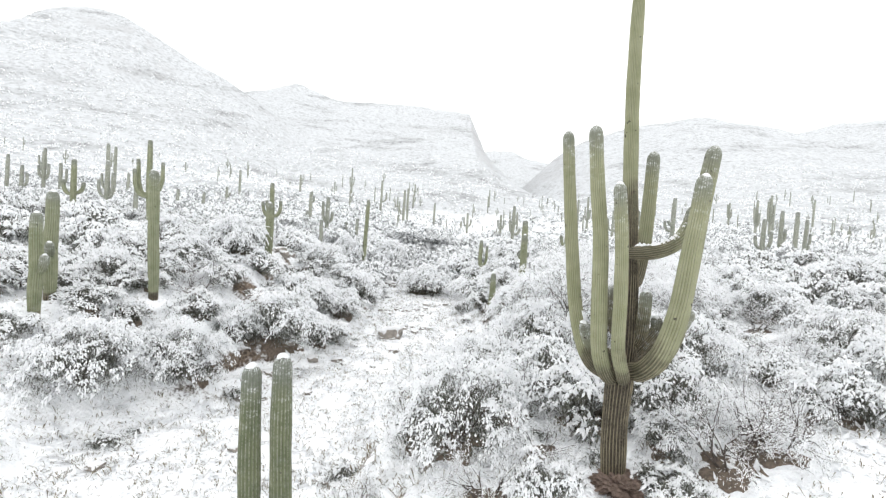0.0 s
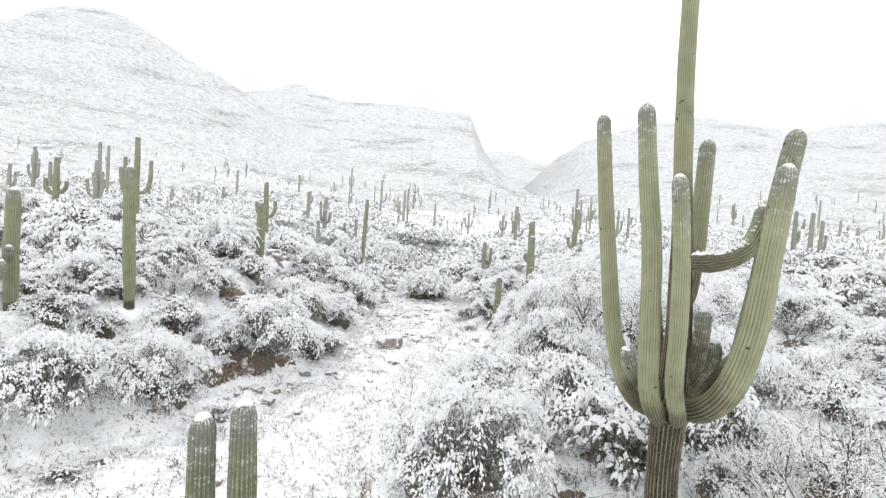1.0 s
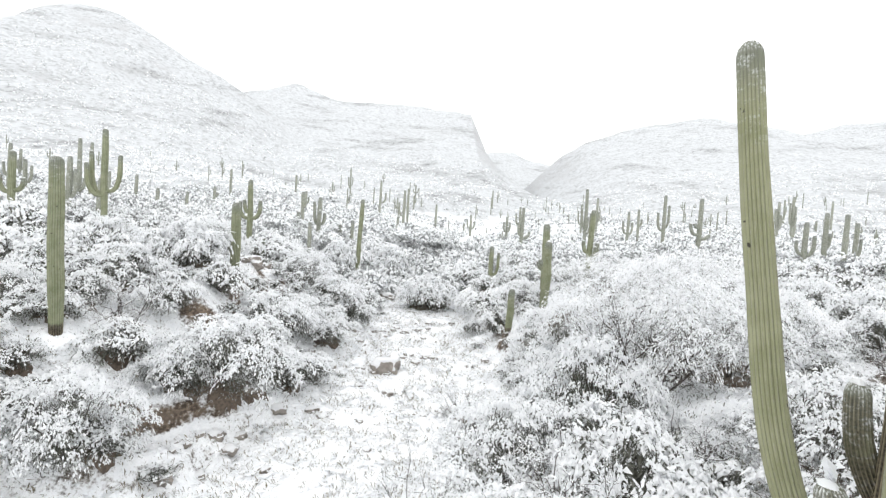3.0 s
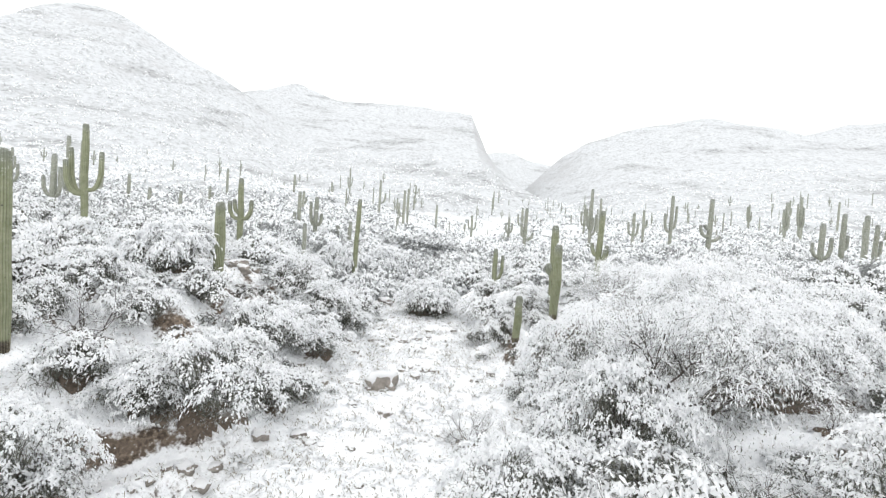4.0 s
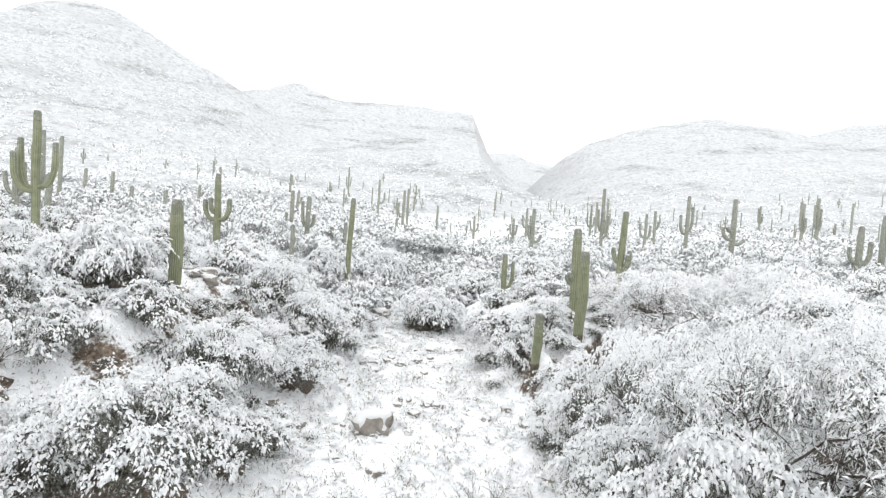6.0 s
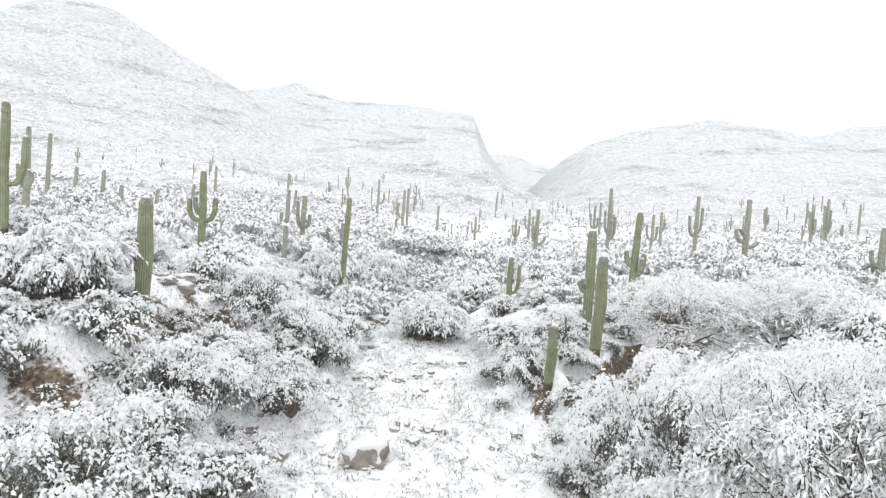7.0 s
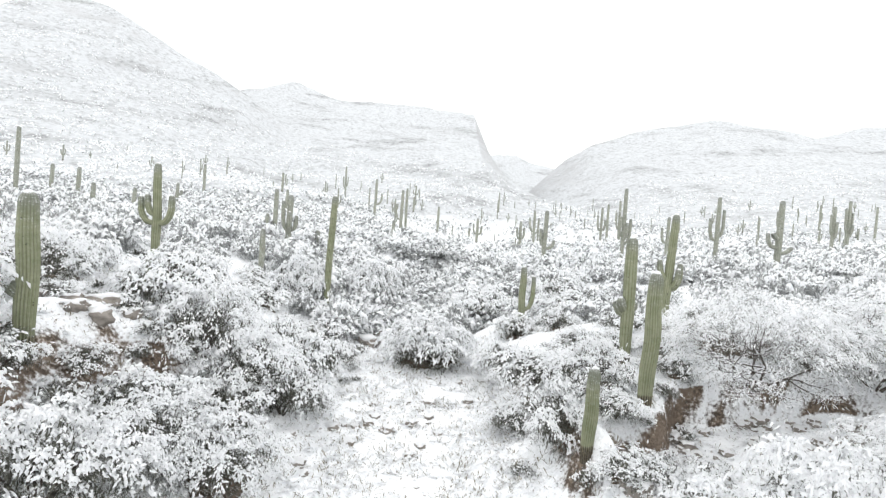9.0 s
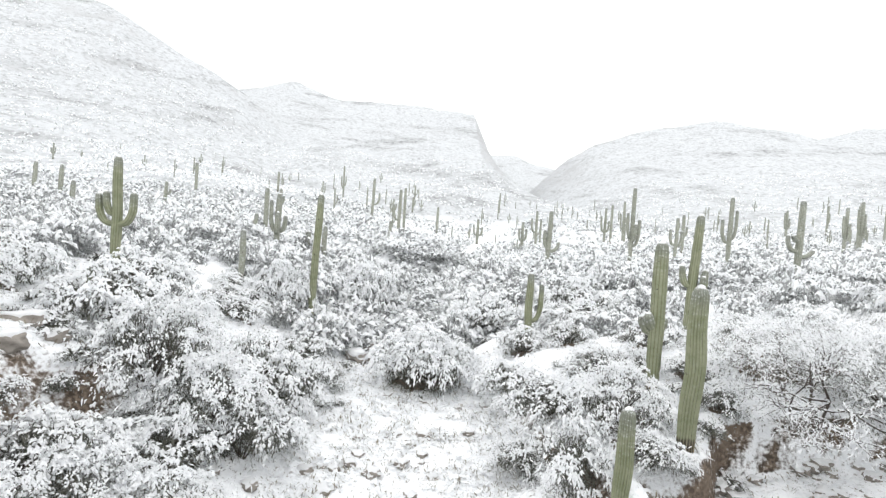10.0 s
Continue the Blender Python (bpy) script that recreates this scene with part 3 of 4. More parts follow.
    (65.9, 100, 8.53, 0.36, W), (100, 134, 8.59, 0.4, ()), (95.1, 145, 7.27, 0.38, V), (27.9, 81.9, 5.27, 0.28, U), (61.8, 98, 7.44, 0.36, W), (70.6, 106, 6.89, 0.3, ()), (76, 132, 6.13, 0.36, W),
    (-54, 84, 3.4, 0.3, ()), (-36.8, 67.9, 2.8, 0.28, ()), (-37.9, 85.5, 3.0, 0.28, V), (-43.2, 103.8, 5.5, 0.32, ()), (-19.7, 72.4, 4.5, 0.3, ()), (-18.8, 67.2, 1.8, 0.25, ()), (-24.9, 91.7, 3.5, 0.28, V),
    (-12.5, 62.2, 2.09, 0.3, ()), (-32, 169, 9.5, 0.4, U), (-14.8, 114, 7.65, 0.32, ((0, 0.35, 1.4, 0.62),)), (-8.2, 98.4, 7.57, 0.32, ((170, 0.4, 0.8, 0.7),)), (-8.0, 106, 7.69, 0.3, ()), (-7.8, 82.8, 2.97, 0.25, ()),
    (-9.7, 151, 4.26, 0.36, V), (-2.4, 115.7, 5.25, 0.3, ()), (5.3, 113, 4.8, 0.32, U), (4.1, 121, 2.2, 0.3, ()), (-48.8, 56.7, 4.0, 0.24, V), (-51.2, 62.9, 6.2, 0.27, U), (-42.6, 62.1, 5.1, 0.27, W),
    (-48.5, 72.3, 7.6, 0.28, ()), (-35.4, 72.2, 2.7, 0.26, ()), (-33.8, 49.3, 5.3, 0.29, U), (-43.4, 63.5, 7.8, 0.29, ()), (-45.8, 77.9, 3.6, 0.3, ()), (-74.5, 91.4, 5.1, 0.3, W), (-14.4, 60.4, 4.58, 0.3, W),
    (-11.1, 62.7, 3.07, 0.26, ()), (-37.3, 127, 4.4, 0.36, ()), (-46, 59, 4.6, 0.26, V), (-52, 58.5, 5.0, 0.25, ()), (-29.5, 47, 3.8, 0.26, ()),
]
for k, (x, y, h, r, arms) in enumerate(MID_SAGUAROS):
    rng = np.random.default_rng(k)
    arms = tuple((a + rng.uniform(-14, 14), s * rng.uniform(0.85, 1.15), o * rng.uniform(0.8, 1.15), e * rng.uniform(0.85, 1.15)) for a, s, o, e in arms)
    saguaro(x, y, h, min(r, 0.33) * 0.82, arms, (rng.uniform(0, 0.25), 0.1), 300 + k, 1 if y < 75 else 0, (ARMED if arms else ONE) if y < 75 else (FAR_ARMED if arms else FAR))


def far_saguaros():
    """Slim far columns over the rising plain: a few built once, then copied."""
    protos = []
    for k, (h, r, arms) in enumerate(((4.6, 0.2, ()), (5.4, 0.2, V), (4.0, 0.22, U), (6.0, 0.22, ()), (3.0, 0.2, ()))):
        protos.append(saguaro(-60 + 25 * k, 150 + 6 * k, h, r, arms, (0.1, 0.1), 700 + k, 0, FAR_ARMED if arms else FAR))
    rng = np.random.default_rng(41)
    for k in range(230):
        y = 90 + 150 * rng.random() ** 0.9
        x = rng.uniform(-0.9, 0.95) * y
        if x < -0.35 * y:
            y, x = y * 1.25, x * 1.25
        if z_at(x, y) > 20:
            continue
        p = protos[rng.integers(5)]
        ob = copy_thing(p, pose(x, y, z_at(x, y) - 0.05, rz=rng.uniform(-25, 25)))
        s = rng.uniform(0.5, 0.95)
        ob.scale = (s * 0.85, s * 0.85, s)


far_saguaros()


# ---- shrubs ----
def limb(rng, p, d, length, r, depth, out, spread, droop):
    """Grows one limb in short bends and lets it fork. out takes rows of p0, p1, r0, r1, depth."""
    steps = 3
    for s in range(steps):
        d = d + rng.normal(0, 0.27, 3) + (0, 0, -droop * (0.4 + 0.6 * (depth <= 1)))
        d = d / np.linalg.norm(d)
        q = p + d * length / steps
        if depth == 0 and s == 2:
            break
        if q[2] < 0.06:
            q[2] = 0.06
        r2 = r * 0.86
        out.append((*p, *q, r, r2, depth))
        if depth > 0 and s > 0:
            for _ in range(2 if depth > 1 else rng.integers(1, 3)):
                e = d + rng.normal(0, spread, 3)
                limb(rng, q, e / np.linalg.norm(e), length * rng.uniform(0.55, 0.8), r2 * 0.66, depth - 1, out, spread, droop)
        p, r = q, r2


def mesquite_meshes(seed, trunks, depth, length, droop):
    """A wide leafless shrub: dark limbs, with snow lying along the upper side of every twig. About one metre in radius."""
    rng = np.random.default_rng(seed)
    out = []
    for k in range(trunks):
        a = k / trunks * 2 * math.pi + rng.uniform(-0.4, 0.4)
        d = np.array([math.cos(a), math.sin(a), rng.uniform(0.5, 1.3)])
        limb(rng, np.array([0.05 * math.cos(a), 0.05 * math.sin(a), -0.06]), d / np.linalg.norm(d), length, 0.0165, depth, out, 0.66, droop)
    s = np.array(out)
    v, f = tubes(s[(s[:, 8] > 0) | (np.arange(len(s)) % 2 == 0)][:, :8], 3)
    wood = mesh_np("branch_frame", v, f, M_TWIG)
    d = s[:, 3:6] - s[:, :3]
    n = np.linalg.norm(d, axis=1)
    flat = np.abs(d[:, 2]) / n
    keep = (rng.random(len(s)) < 1.05 - 0.55 * flat) & ((flat < 0.6) | (s[:, 8] < 2))
    s, d, n = s[keep], d[keep], n[keep]
    w = s[:, 6] * 0.55 + 0.0035 * rng.uniform(0.7, 1.5, len(s))
    b = frames_along(d)
    b[b[:, 2, 2] < 0] *= np.array([1, -1, -1])[:, None]
    # several uneven lumps along each piece of branch
    share = np.tile([0.2, 0.5, 0.8], len(s))[:, None]
    s3, b3, n3 = s.repeat(3, 0), b.repeat(3, 0), n.repeat(3)
    w3 = w.repeat(3) * rng.uniform(0.6, 1.5, len(s3))
    pos = s3[:, :3] * (1 - share) + s3[:, 3:6] * share + b3[:, 2] * (s3[:, 6:7] + w3[:, None] * 0.3) + rng.normal(0, 0.004, (len(s3), 3))
    v, f = stamp(LUMP_V, LUMP_F, pos, b3, np.stack([n3 * rng.uniform(0.16, 0.28, len(s3)), w3, w3 * 1.2], 1))
    # fine outer twigs, loaded and hanging
    tips = s[s[:, 8] < 2]
    pick = np.repeat(tips, 3, 0)
    k = len(pick)
    dd = d[s[:, 8] < 2].repeat(3, 0)
    dd = dd / np.linalg.norm(dd, axis=1, keepdims=True) + rng.normal(0, 0.5, (k, 3)) - (0, 0, 0.35)
    dd /= np.linalg.norm(dd, axis=1, keepdims=True)
    long = rng.uniform(0.012, 0.036, k)
    q = rng.uniform(0.0035, 0.007, k)
    b2 = frames_along(dd)
    b2[b2[:, 2, 2] < 0] *= np.array([1, -1, -1])[:, None]
    v2, f2 = stamp(STRAND_V, STRAND_F, pick[:, 3:6] + dd * long[:, None] * 0.8 + rng.normal(0, 0.04, dd.shape), b2, np.stack([long, q, q], 1))
    snow = mesh_np("snow_load", np.vstack([v, v2]), np.vstack([f, f2 + len(v)]), M_SNOW)
    return {"branch_frame": wood, "snow_load": snow}


def upright(b):
    """Turns bases over whose third axis points down."""
    b[b[:, 2, 2] < 0] *= np.array([1, -1, -1])[:, None]
    return b


def dense_meshes(seed, radius, spacing, lumps, fingers, thick, droop=0.55, flat=0.85, lobes_n=16, umbrella=False, fine=True, snowy=1.0, leaves=9, reach=1.0, slim=1.0):
    """A rounded shrub in many lobes, of one unit radius, for a real radius in metres. Sprays of twigs stand over the lobes, each a clump of
    snow lumps and fingers that fan out and bow down; the gaps between them open on leaves and twigs."""
    rng = np.random.default_rng(seed)
    lobes = [((0, 0, 0.42), 0.5)]
    for k in range(lobes_n):
        a = k * 2.4 + rng.uniform(-0.4, 0.4)
        q = 0.80 * math.sqrt((k + 0.6) / lobes_n)
        top = 0.92 * math.sqrt(max(1 - q * q, 0.05))
        r = rng.uniform(0.19, 0.31)
        lobes.append(((q * math.cos(a), q * math.sin(a), max(top * rng.uniform(0.62, 1.0) - r * 0.5, 0.12)), r))
        if q > 0.5 and k % 2:
            lobes.append(((q * 1.02 * math.cos(a + 0.5), q * 1.02 * math.sin(a + 0.5), rng.uniform(0.12, 0.3)), r * 0.9))
    if umbrella:
        lobes = [((c[0] * 1.12, c[1] * 1.12, 0.80 - 0.42 * (c[0] ** 2 + c[1] ** 2) + rng.uniform(-0.12, 0.08)), r * 0.8) for c, r in lobes]
    mid, rad = np.array([c for c, _ in lobes]), np.array([r for _, r in lobes])
    gap = spacing / radius
    pick = rng.choice(len(lobes), 9000, p=rad ** 2 / (rad ** 2).sum())
    d = rng.normal(0, 1, (len(pick), 3))
    d[:, 2] = np.abs(d[:, 2]) * 1.1 - 0.5
    d /= np.linalg.norm(d, axis=1, keepdims=True)
    pos = mid[pick] + d * (rad[pick] * rng.uniform(0.82, 1.1, len(pick)))[:, None]
    inside = (np.linalg.norm(pos[:, None] - mid[None], axis=2) / rad[None]).min(1)
    ok = (inside > 0.8) & (pos[:, 2] > 0.04)
    pos, d = pos[ok], d[ok]
    # keep sprays a spacing apart
    cells, sel = set(), []
    for i, key in enumerate(map(tuple, np.floor(pos / gap).astype(int))):
        if key not in cells:
            cells.add(key)
            sel.append(i)
    pos, d = pos[sel], d[sel]
    n = len(pos)
    held = np.clip(snowy * (0.08 + 0.98 * ease((d[:, 2] + 0.35) / 0.7)) * (0.18 + 0.82 * ease((pos[:, 2] - 0.05) / 0.28)), 0.02, 0.97)
    if umbrella:
        held = held * (0.3 + 0.7 * ease((pos[:, 2] - 0.2) / 0.22))
    loaded = np.flatnonzero(rng.random(n) < held)
    pos[:, 2] *= flat
    out = d * (1, 1, 0.55) + pos * (0.5, 0.5, 0) + rng.normal(0, 0.15, d.shape)
    out /= np.linalg.norm(out, axis=1, keepdims=True)
    w = thick / radius
    # boughs: pads of snow lumps that fan outwards and bow down at the rim
    flat_out = out * (1, 1, 0) + rng.normal(0, 0.12, out.shape) * (1, 1, 0)
    flat_out /= np.linalg.norm(flat_out, axis=1, keepdims=True)
    across = np.cross(flat_out, (0, 0, 1.0))
    i = np.repeat(loaded, lumps)
    m = len(i)
    size = gap * rng.uniform(0.42, 0.8, n)[i]
    a = rng.uniform(-0.75, 1.0, m) * reach ** 0.5
    b = rng.normal(0, 0.42, m) * (1.1 - 0.4 * np.abs(a))
    tilt = np.clip(0.75 - d[i, 2], 0.0, 1.3)
    fall = (droop + 0.55 * tilt) * np.maximum(a + 0.5, 0) ** 1.6 * 0.55
    p = pos[i] + flat_out[i] * (a * size)[:, None] + across[i] * (b * size)[:, None]
    p[:, 2] += size * (rng.normal(0, 0.1, m) - fall)
    p[:, 2] = np.maximum(p[:, 2], 0.02)
    way = flat_out[i] * (0.45 + 0.5 * np.maximum(a, 0))[:, None] + across[i] * (b * 1.6)[:, None] + rng.normal(0, 0.3, (m, 3))
    way[:, 2] -= (droop + 0.5 * tilt) * np.maximum(a + 0.4, 0)
    wide = w * rng.uniform(0.55, 1.2, m)
    v, f = stamp(LUMP_V, LUMP_F, p, upright(frames_along(way)), np.stack([wide * rng.uniform(1.0, 2.0, m) * reach ** 0.5, wide / slim, wide / slim * rng.uniform(0.8, 1.2, m)], 1))
    i = np.repeat(loaded, fingers)
    m = len(i)
    way = out[i] + rng.normal(0, 0.6, (m, 3)) - np.array([0, 0, droop]) * rng.uniform(0.5, 1.5, (m, 1))
    way /= np.linalg.norm(way, axis=1, keepdims=True)
    long = w * rng.uniform(2.0, 4.2, m) * reach
    wide = w / slim * rng.uniform(0.38, 0.75, m)
    p = pos[i] + way * (long * rng.uniform(0.3, 1.1, m))[:, None] + rng.normal(0, gap * 0.25, (m, 3))
    p[:, 2] = np.maximum(p[:, 2], 0.02)
    hv, hf = stamp(FINGER_V, FINGER_F, p, upright(frames_along(way)), np.stack([long, wide, wide * 0.9], 1))
    snow = mesh_np("snow_load", np.vstack([v, hv]), np.vstack([f, hf + len(v)]), M_SNOW)
    # leafy twigs under and between the hands
    i = np.repeat(np.arange(n), leaves)
    m = len(i)
    lw = out[i] + rng.normal(0, 0.8, (m, 3)) - (0, 0, 0.2)
    lp = pos[i] - d[i] * (gap * rng.uniform(0.1, 0.6, (m, 1))) + rng.normal(0, gap * 0.36, (m, 3)) - (0, 0, gap * 0.3)
    lp[:, 2] = np.maximum(lp[:, 2], 0.02)
    ls = rng.uniform(0.7, 1.4, (m, 1)) * np.array([[w * 2.6, w * 0.75, w * 0.6]])
    v, f = stamp(LEAF_V, LEAF_F, lp, frames_along(lw), ls)
    foliage = mesh_np("foliage", v, f, M_LEAF, False)
    # the dark inner mass
    k = int(n * (14 if fine else 6))
    core = rng.normal(0, 1, (k, 3))
    core /= np.linalg.norm(core, axis=1, keepdims=True)
    which = rng.integers(0, len(lobes), k)
    cp = mid[which] * rng.uniform(0.55, 1.0, (k, 1)) + core * rad[which][:, None] * rng.uniform(0.3, 0.82, (k, 1))
    if umbrella:
        a, q = rng.uniform(0, 6.28, k // 2), 0.66 * np.sqrt(rng.random(k // 2))
        cp[: k // 2] = np.stack([q * np.cos(a), q * np.sin(a), rng.uniform(0.02, 0.45, k // 2) * (1.1 - q)], 1)
    cp[:, 2] = np.maximum(cp[:, 2] * flat, 0.03)
    cs = rng.uniform(0.6, 1.4, (k, 1)) * np.array([[w * 4.0, w * 1.1, w]])
    v, f = stamp(LEAF_V, LEAF_F, cp, frames_along(rng.normal(0, 1, cp.shape)), cs)
    inner = mesh_np("inner_foliage", v, f, M_INNER, False)
    stems = []
    for a in rng.uniform(0, 2 * math.pi, 9 if fine else 3):
        q = rng.uniform(0.25, 0.6)
        m1 = np.array([q * 0.35 * math.cos(a), q * 0.35 * math.sin(a), 0.2])
        m2 = np.array([q * math.cos(a), q * math.sin(a), 0.5 * flat + 0.1])
        m3 = (m1 + m2) / 2 + rng.normal(0, 0.05, 3)
        stems += [(0, 0, -0.06, *m1, 0.014, 0.011), (*m1, *m3, 0.011, 0.008), (*m3, *m2, 0.008, 0.004)]
    v, f = tubes(stems, 3)
    return {"stem_frame": mesh_np("stem_frame", v, f, M_TWIG), "foliage": foliage, "inner_foliage": inner, "snow_load": snow}


def leaf_litter(x, y, wide, parent, turn, tall):
    """Dry leaves and bare earth under the crown, where no snow has fallen: a thin ragged layer that follows the ground."""
    rng = np.random.default_rng(int(abs(x * 97 + y * 31)))
    n, rows = (22, 5) if wide < 2.0 else (72, 26)
    a = np.arange(n) / n * 2 * math.pi
    edge = (0.42 if wide < 2.4 else 0.52) + 0.09 * np.sin(2 * a + x) + 0.06 * np.sin(5 * a + y) + rng.uniform(-0.08, 0.08, n)
    q = np.linspace(0.12, 1, rows)[:, None] * edge[None]
    lx, ly = (q * np.cos(a)).ravel(), (q * np.sin(a)).ravel()
    lift = np.repeat(np.r_[np.full(rows - 1, 0.05 if wide < 2.0 else 0.1), -0.05], n) + rng.uniform(-0.012, 0.012, n * rows)
    wx = x + wide * (lx * math.cos(turn) - ly * math.sin(turn))
    wy = y + wide * (lx * math.sin(turn) + ly * math.cos(turn))
    if np.ptp(height(wx, wy)) > 0.9:
        return
    lz = (height(wx, wy) + lift - (z_at(x, y) - 0.03)) / tall
    k = np.arange(n)
    f = np.vstack([np.stack([j * n + k, j * n + n + k, j * n + n + (k + 1) % n, j * n + (k + 1) % n], 1) for j in range(rows - 1)])
    child("leaf_litter", mesh_np("leaf_litter", np.stack([lx, ly, lz], 1), f, M_SOIL), parent, "brown leaf litter and bare earth")


BIG_DENSE = [dense_meshes(11, 1.9, 0.42, 34, 1, 0.030, leaves=15), dense_meshes(12, 1.9, 0.40, 32, 1, 0.028, 0.7, 0.92, 14, leaves=14), dense_meshes(13, 1.9, 0.43, 34, 1, 0.032, 0.5, 0.8, 18, leaves=15)]
NEAR_DENSE = [dense_meshes(14, 1.25, 0.39, 21, 1, 0.036, lobes_n=10, leaves=14), dense_meshes(15, 1.25, 0.37, 20, 1, 0.034, 0.7, 0.92, 9, leaves=13), dense_meshes(16, 1.25, 0.40, 21, 1, 0.038, 0.5, 0.76, 11, leaves=14)]
HEAVY = [dense_meshes(21, 1.8, 0.38, 28, 1, 0.04, 1.4, 0.92, 14, True, snowy=2.0, reach=1.6, leaves=14), dense_meshes(22, 1.8, 0.38, 28, 1, 0.038, 1.3, 0.95, 13, True, snowy=2.0, reach=1.7, leaves=14)]
MID_DENSE = [dense_meshes(31, 1.5, 0.48, 11, 0, 0.06, lobes_n=11, fine=False, leaves=8), dense_meshes(32, 1.5, 0.46, 11, 0, 0.056, 0.7, 0.92, 10, fine=False, leaves=8), dense_meshes(33, 1.5, 0.49, 11, 0, 0.064, 0.5, 0.76, 12, fine=False, leaves=8)]
LOW = [dense_meshes(41, 0.5, 0.22, 6, 0, 0.034, 0.5, 0.7, 6, fine=False, leaves=6), dense_meshes(42, 0.5, 0.22, 6, 0, 0.032, 0.3, 0.8, 6, fine=False, leaves=6)]
FAR_DENSE = [dense_meshes(71, 1.5, 0.56, 5, 0, 0.10, lobes_n=9, fine=False, snowy=0.8, leaves=8), dense_meshes(72, 1.5, 0.54, 5, 0, 0.095, 0.6, 0.92, 8, fine=False, snowy=0.8, leaves=8)]
CROWN = [dense_meshes(61, 2.8, 0.42, 32, 2, 0.025, 0.7, 0.92, 26, True, False, 1.05, 14, 1.3, 1.6), dense_meshes(62, 2.8, 0.42, 32, 2, 0.024, 0.8, 0.95, 24, True, False, 1.0, 14, 1.4, 1.6)]
BARE = [mesquite_meshes(51, 7, 3, 0.50, 0.03), mesquite_meshes(52, 8, 3, 0.46, 0.05), mesquite_meshes(53, 6, 3, 0.5, 0.08)]
LABEL = {
    "dense": "rounded grey-green desert shrub loaded with fresh snow",
    "heavy": "drooping desert shrub bowed under thick white snow",
    "bare": "leafless mesquite shrub with snow along its dark branches",
    "tree": "wide drooping mesquite with snow-laden twigs over a dark hollow",
    "low": "small low shrub half buried in fresh snow",
    "mid": "snow-covered grey-green shrub on the desert slope",
}


def shrub(kind, meshes, x, y, wide, tall, turn, name="desert_shrub", reach=1.0):
    base = group_base(name, x, y, z_at(x, y) - 0.03, turn, wide, tall)
    for part, me in meshes.items():
        ob = child(part, me, base, {"snow_load": "lumps of white snow"}.get(part, ""))
        if part.startswith("branch"):
            ob.scale = (reach, reach, reach)
        if part != "stem_frame":
            tagged(ob, kind="stuff")
    if kind in ("dense", "heavy", "bare", "tree") and y < 42:
        leaf_litter(x, y, wide, base, turn, tall)
    return tagged(base, LABEL[kind], "shrub", "desert shrubs")


# x, y, width, height, kind
SHRUBS = [
    (-13.3, 18.3, 2.4, 1.1, "d"), (-11.6, 17.6, 2.6, 1.2, "d"), (-10.3, 18.8, 2.4, 1.1, "d"), (-12.6, 20.9, 2.2, 1.1, "d"), (-14.9, 19.2, 2.6, 1.2, "d"), (-9.9, 42.0, 2.2, 1.0, "d"),
    (-10.5, 42.6, 2.4, 1.0, "d"), (-11.3, 44.8, 2.2, 0.9, "d"), (-9.3, 41.2, 2.6, 1.2, "d"), (-10, 44.2, 2, 0.9, "d"), (4.4, 30.3, 2, 1.0, "d"), (3.8, 29.5, 1.6, 0.8, "d"),
    (-13.9, 15.5, 2.2, 1.2, "d"), (-12.1, 19.0, 1.8, 1.0, "d"), (-12.9, 16.6, 1.6, 0.9, "d"), (-9.7, 30.1, 1.5, 0.8, "d"), (-10.1, 28.2, 1.5, 0.9, "d"), (-11.0, 18.9, 2.0, 1.1, "d"),
    (-11.2, 15.4, 3.8, 2.6, "d"), (-9, 16.9, 3, 2.34, "d"), (-14.2, 21.2, 3.2, 1.95, "d"), (-10.3, 20.8, 2.4, 1.56, "d"), (-7.4, 21.8, 4.2, 2.6, "d"), (-9, 21.4, 3, 1.95, "d"),
    (-6, 24, 2.8, 1.69, "d"), (-7.5, 24.4, 2.8, 1.82, "d"), (-7.8, 26.4, 3.6, 2.47, "d"), (-9.8, 26.4, 2.6, 1.56, "d"), (-7.2, 28.7, 3, 1.82, "d"), (-5.9, 29.3, 3, 1.82, "d"),
    (-8.2, 29.8, 2.6, 1.69, "d"), (-11.9, 27.7, 3.8, 2.0, "h"), (-15.6, 27.9, 4, 2.4, "d"), (-10.6, 35, 3.6, 2.16, "d"), (-8.5, 33.7, 4, 2.6, "d"), (-6.7, 35.3, 3.4, 2.08, "d"),
    (-5.8, 36.8, 3, 2.08, "d"), (-5.5, 32.6, 2.6, 1.56, "d"), (-6.5, 32.9, 3.2, 2.21, "d"), (-11.9, 38.2, 3.6, 2.16, "d"), (-8.9, 45.4, 3.4, 2.6, "h"), (-6.2, 40.6, 2.4, 1.44, "d"),
    (-8.7, 17.4, 2.2, 1.32, "d"), (-1.3, 40.6, 4.2, 2.2, "h"), (4.2, 33.8, 3, 1.98, "d"), (2.7, 35.2, 2.8, 1.54, "d"), (1.8, 34, 2, 1.1, "d"), (2.2, 38.6, 3.2, 1.87, "d"),
    (6.3, 44.8, 3.6, 1.8, "d"), (5.9, 20.2, 6.6, 4, "m"), (3.8, 18.6, 3.4, 2.86, "d"), (3.6, 21.6, 3.8, 2.64, "d"), (3.4, 16.6, 2.6, 1.32, "d"), (8.8, 33.2, 6, 2.8, "m"),
    (12.8, 33.2, 5.6, 2.8, "m"), (5.4, 29.2, 2.4, 1.21, "d"), (26, 48.6, 4.4, 2.4, "h"), (21.7, 52.6, 3.6, 1.8, "d"), (14.6, 22.1, 3.6, 1.98, "d"), (7.7, 11.1, 3.6, 1.7, "b"),
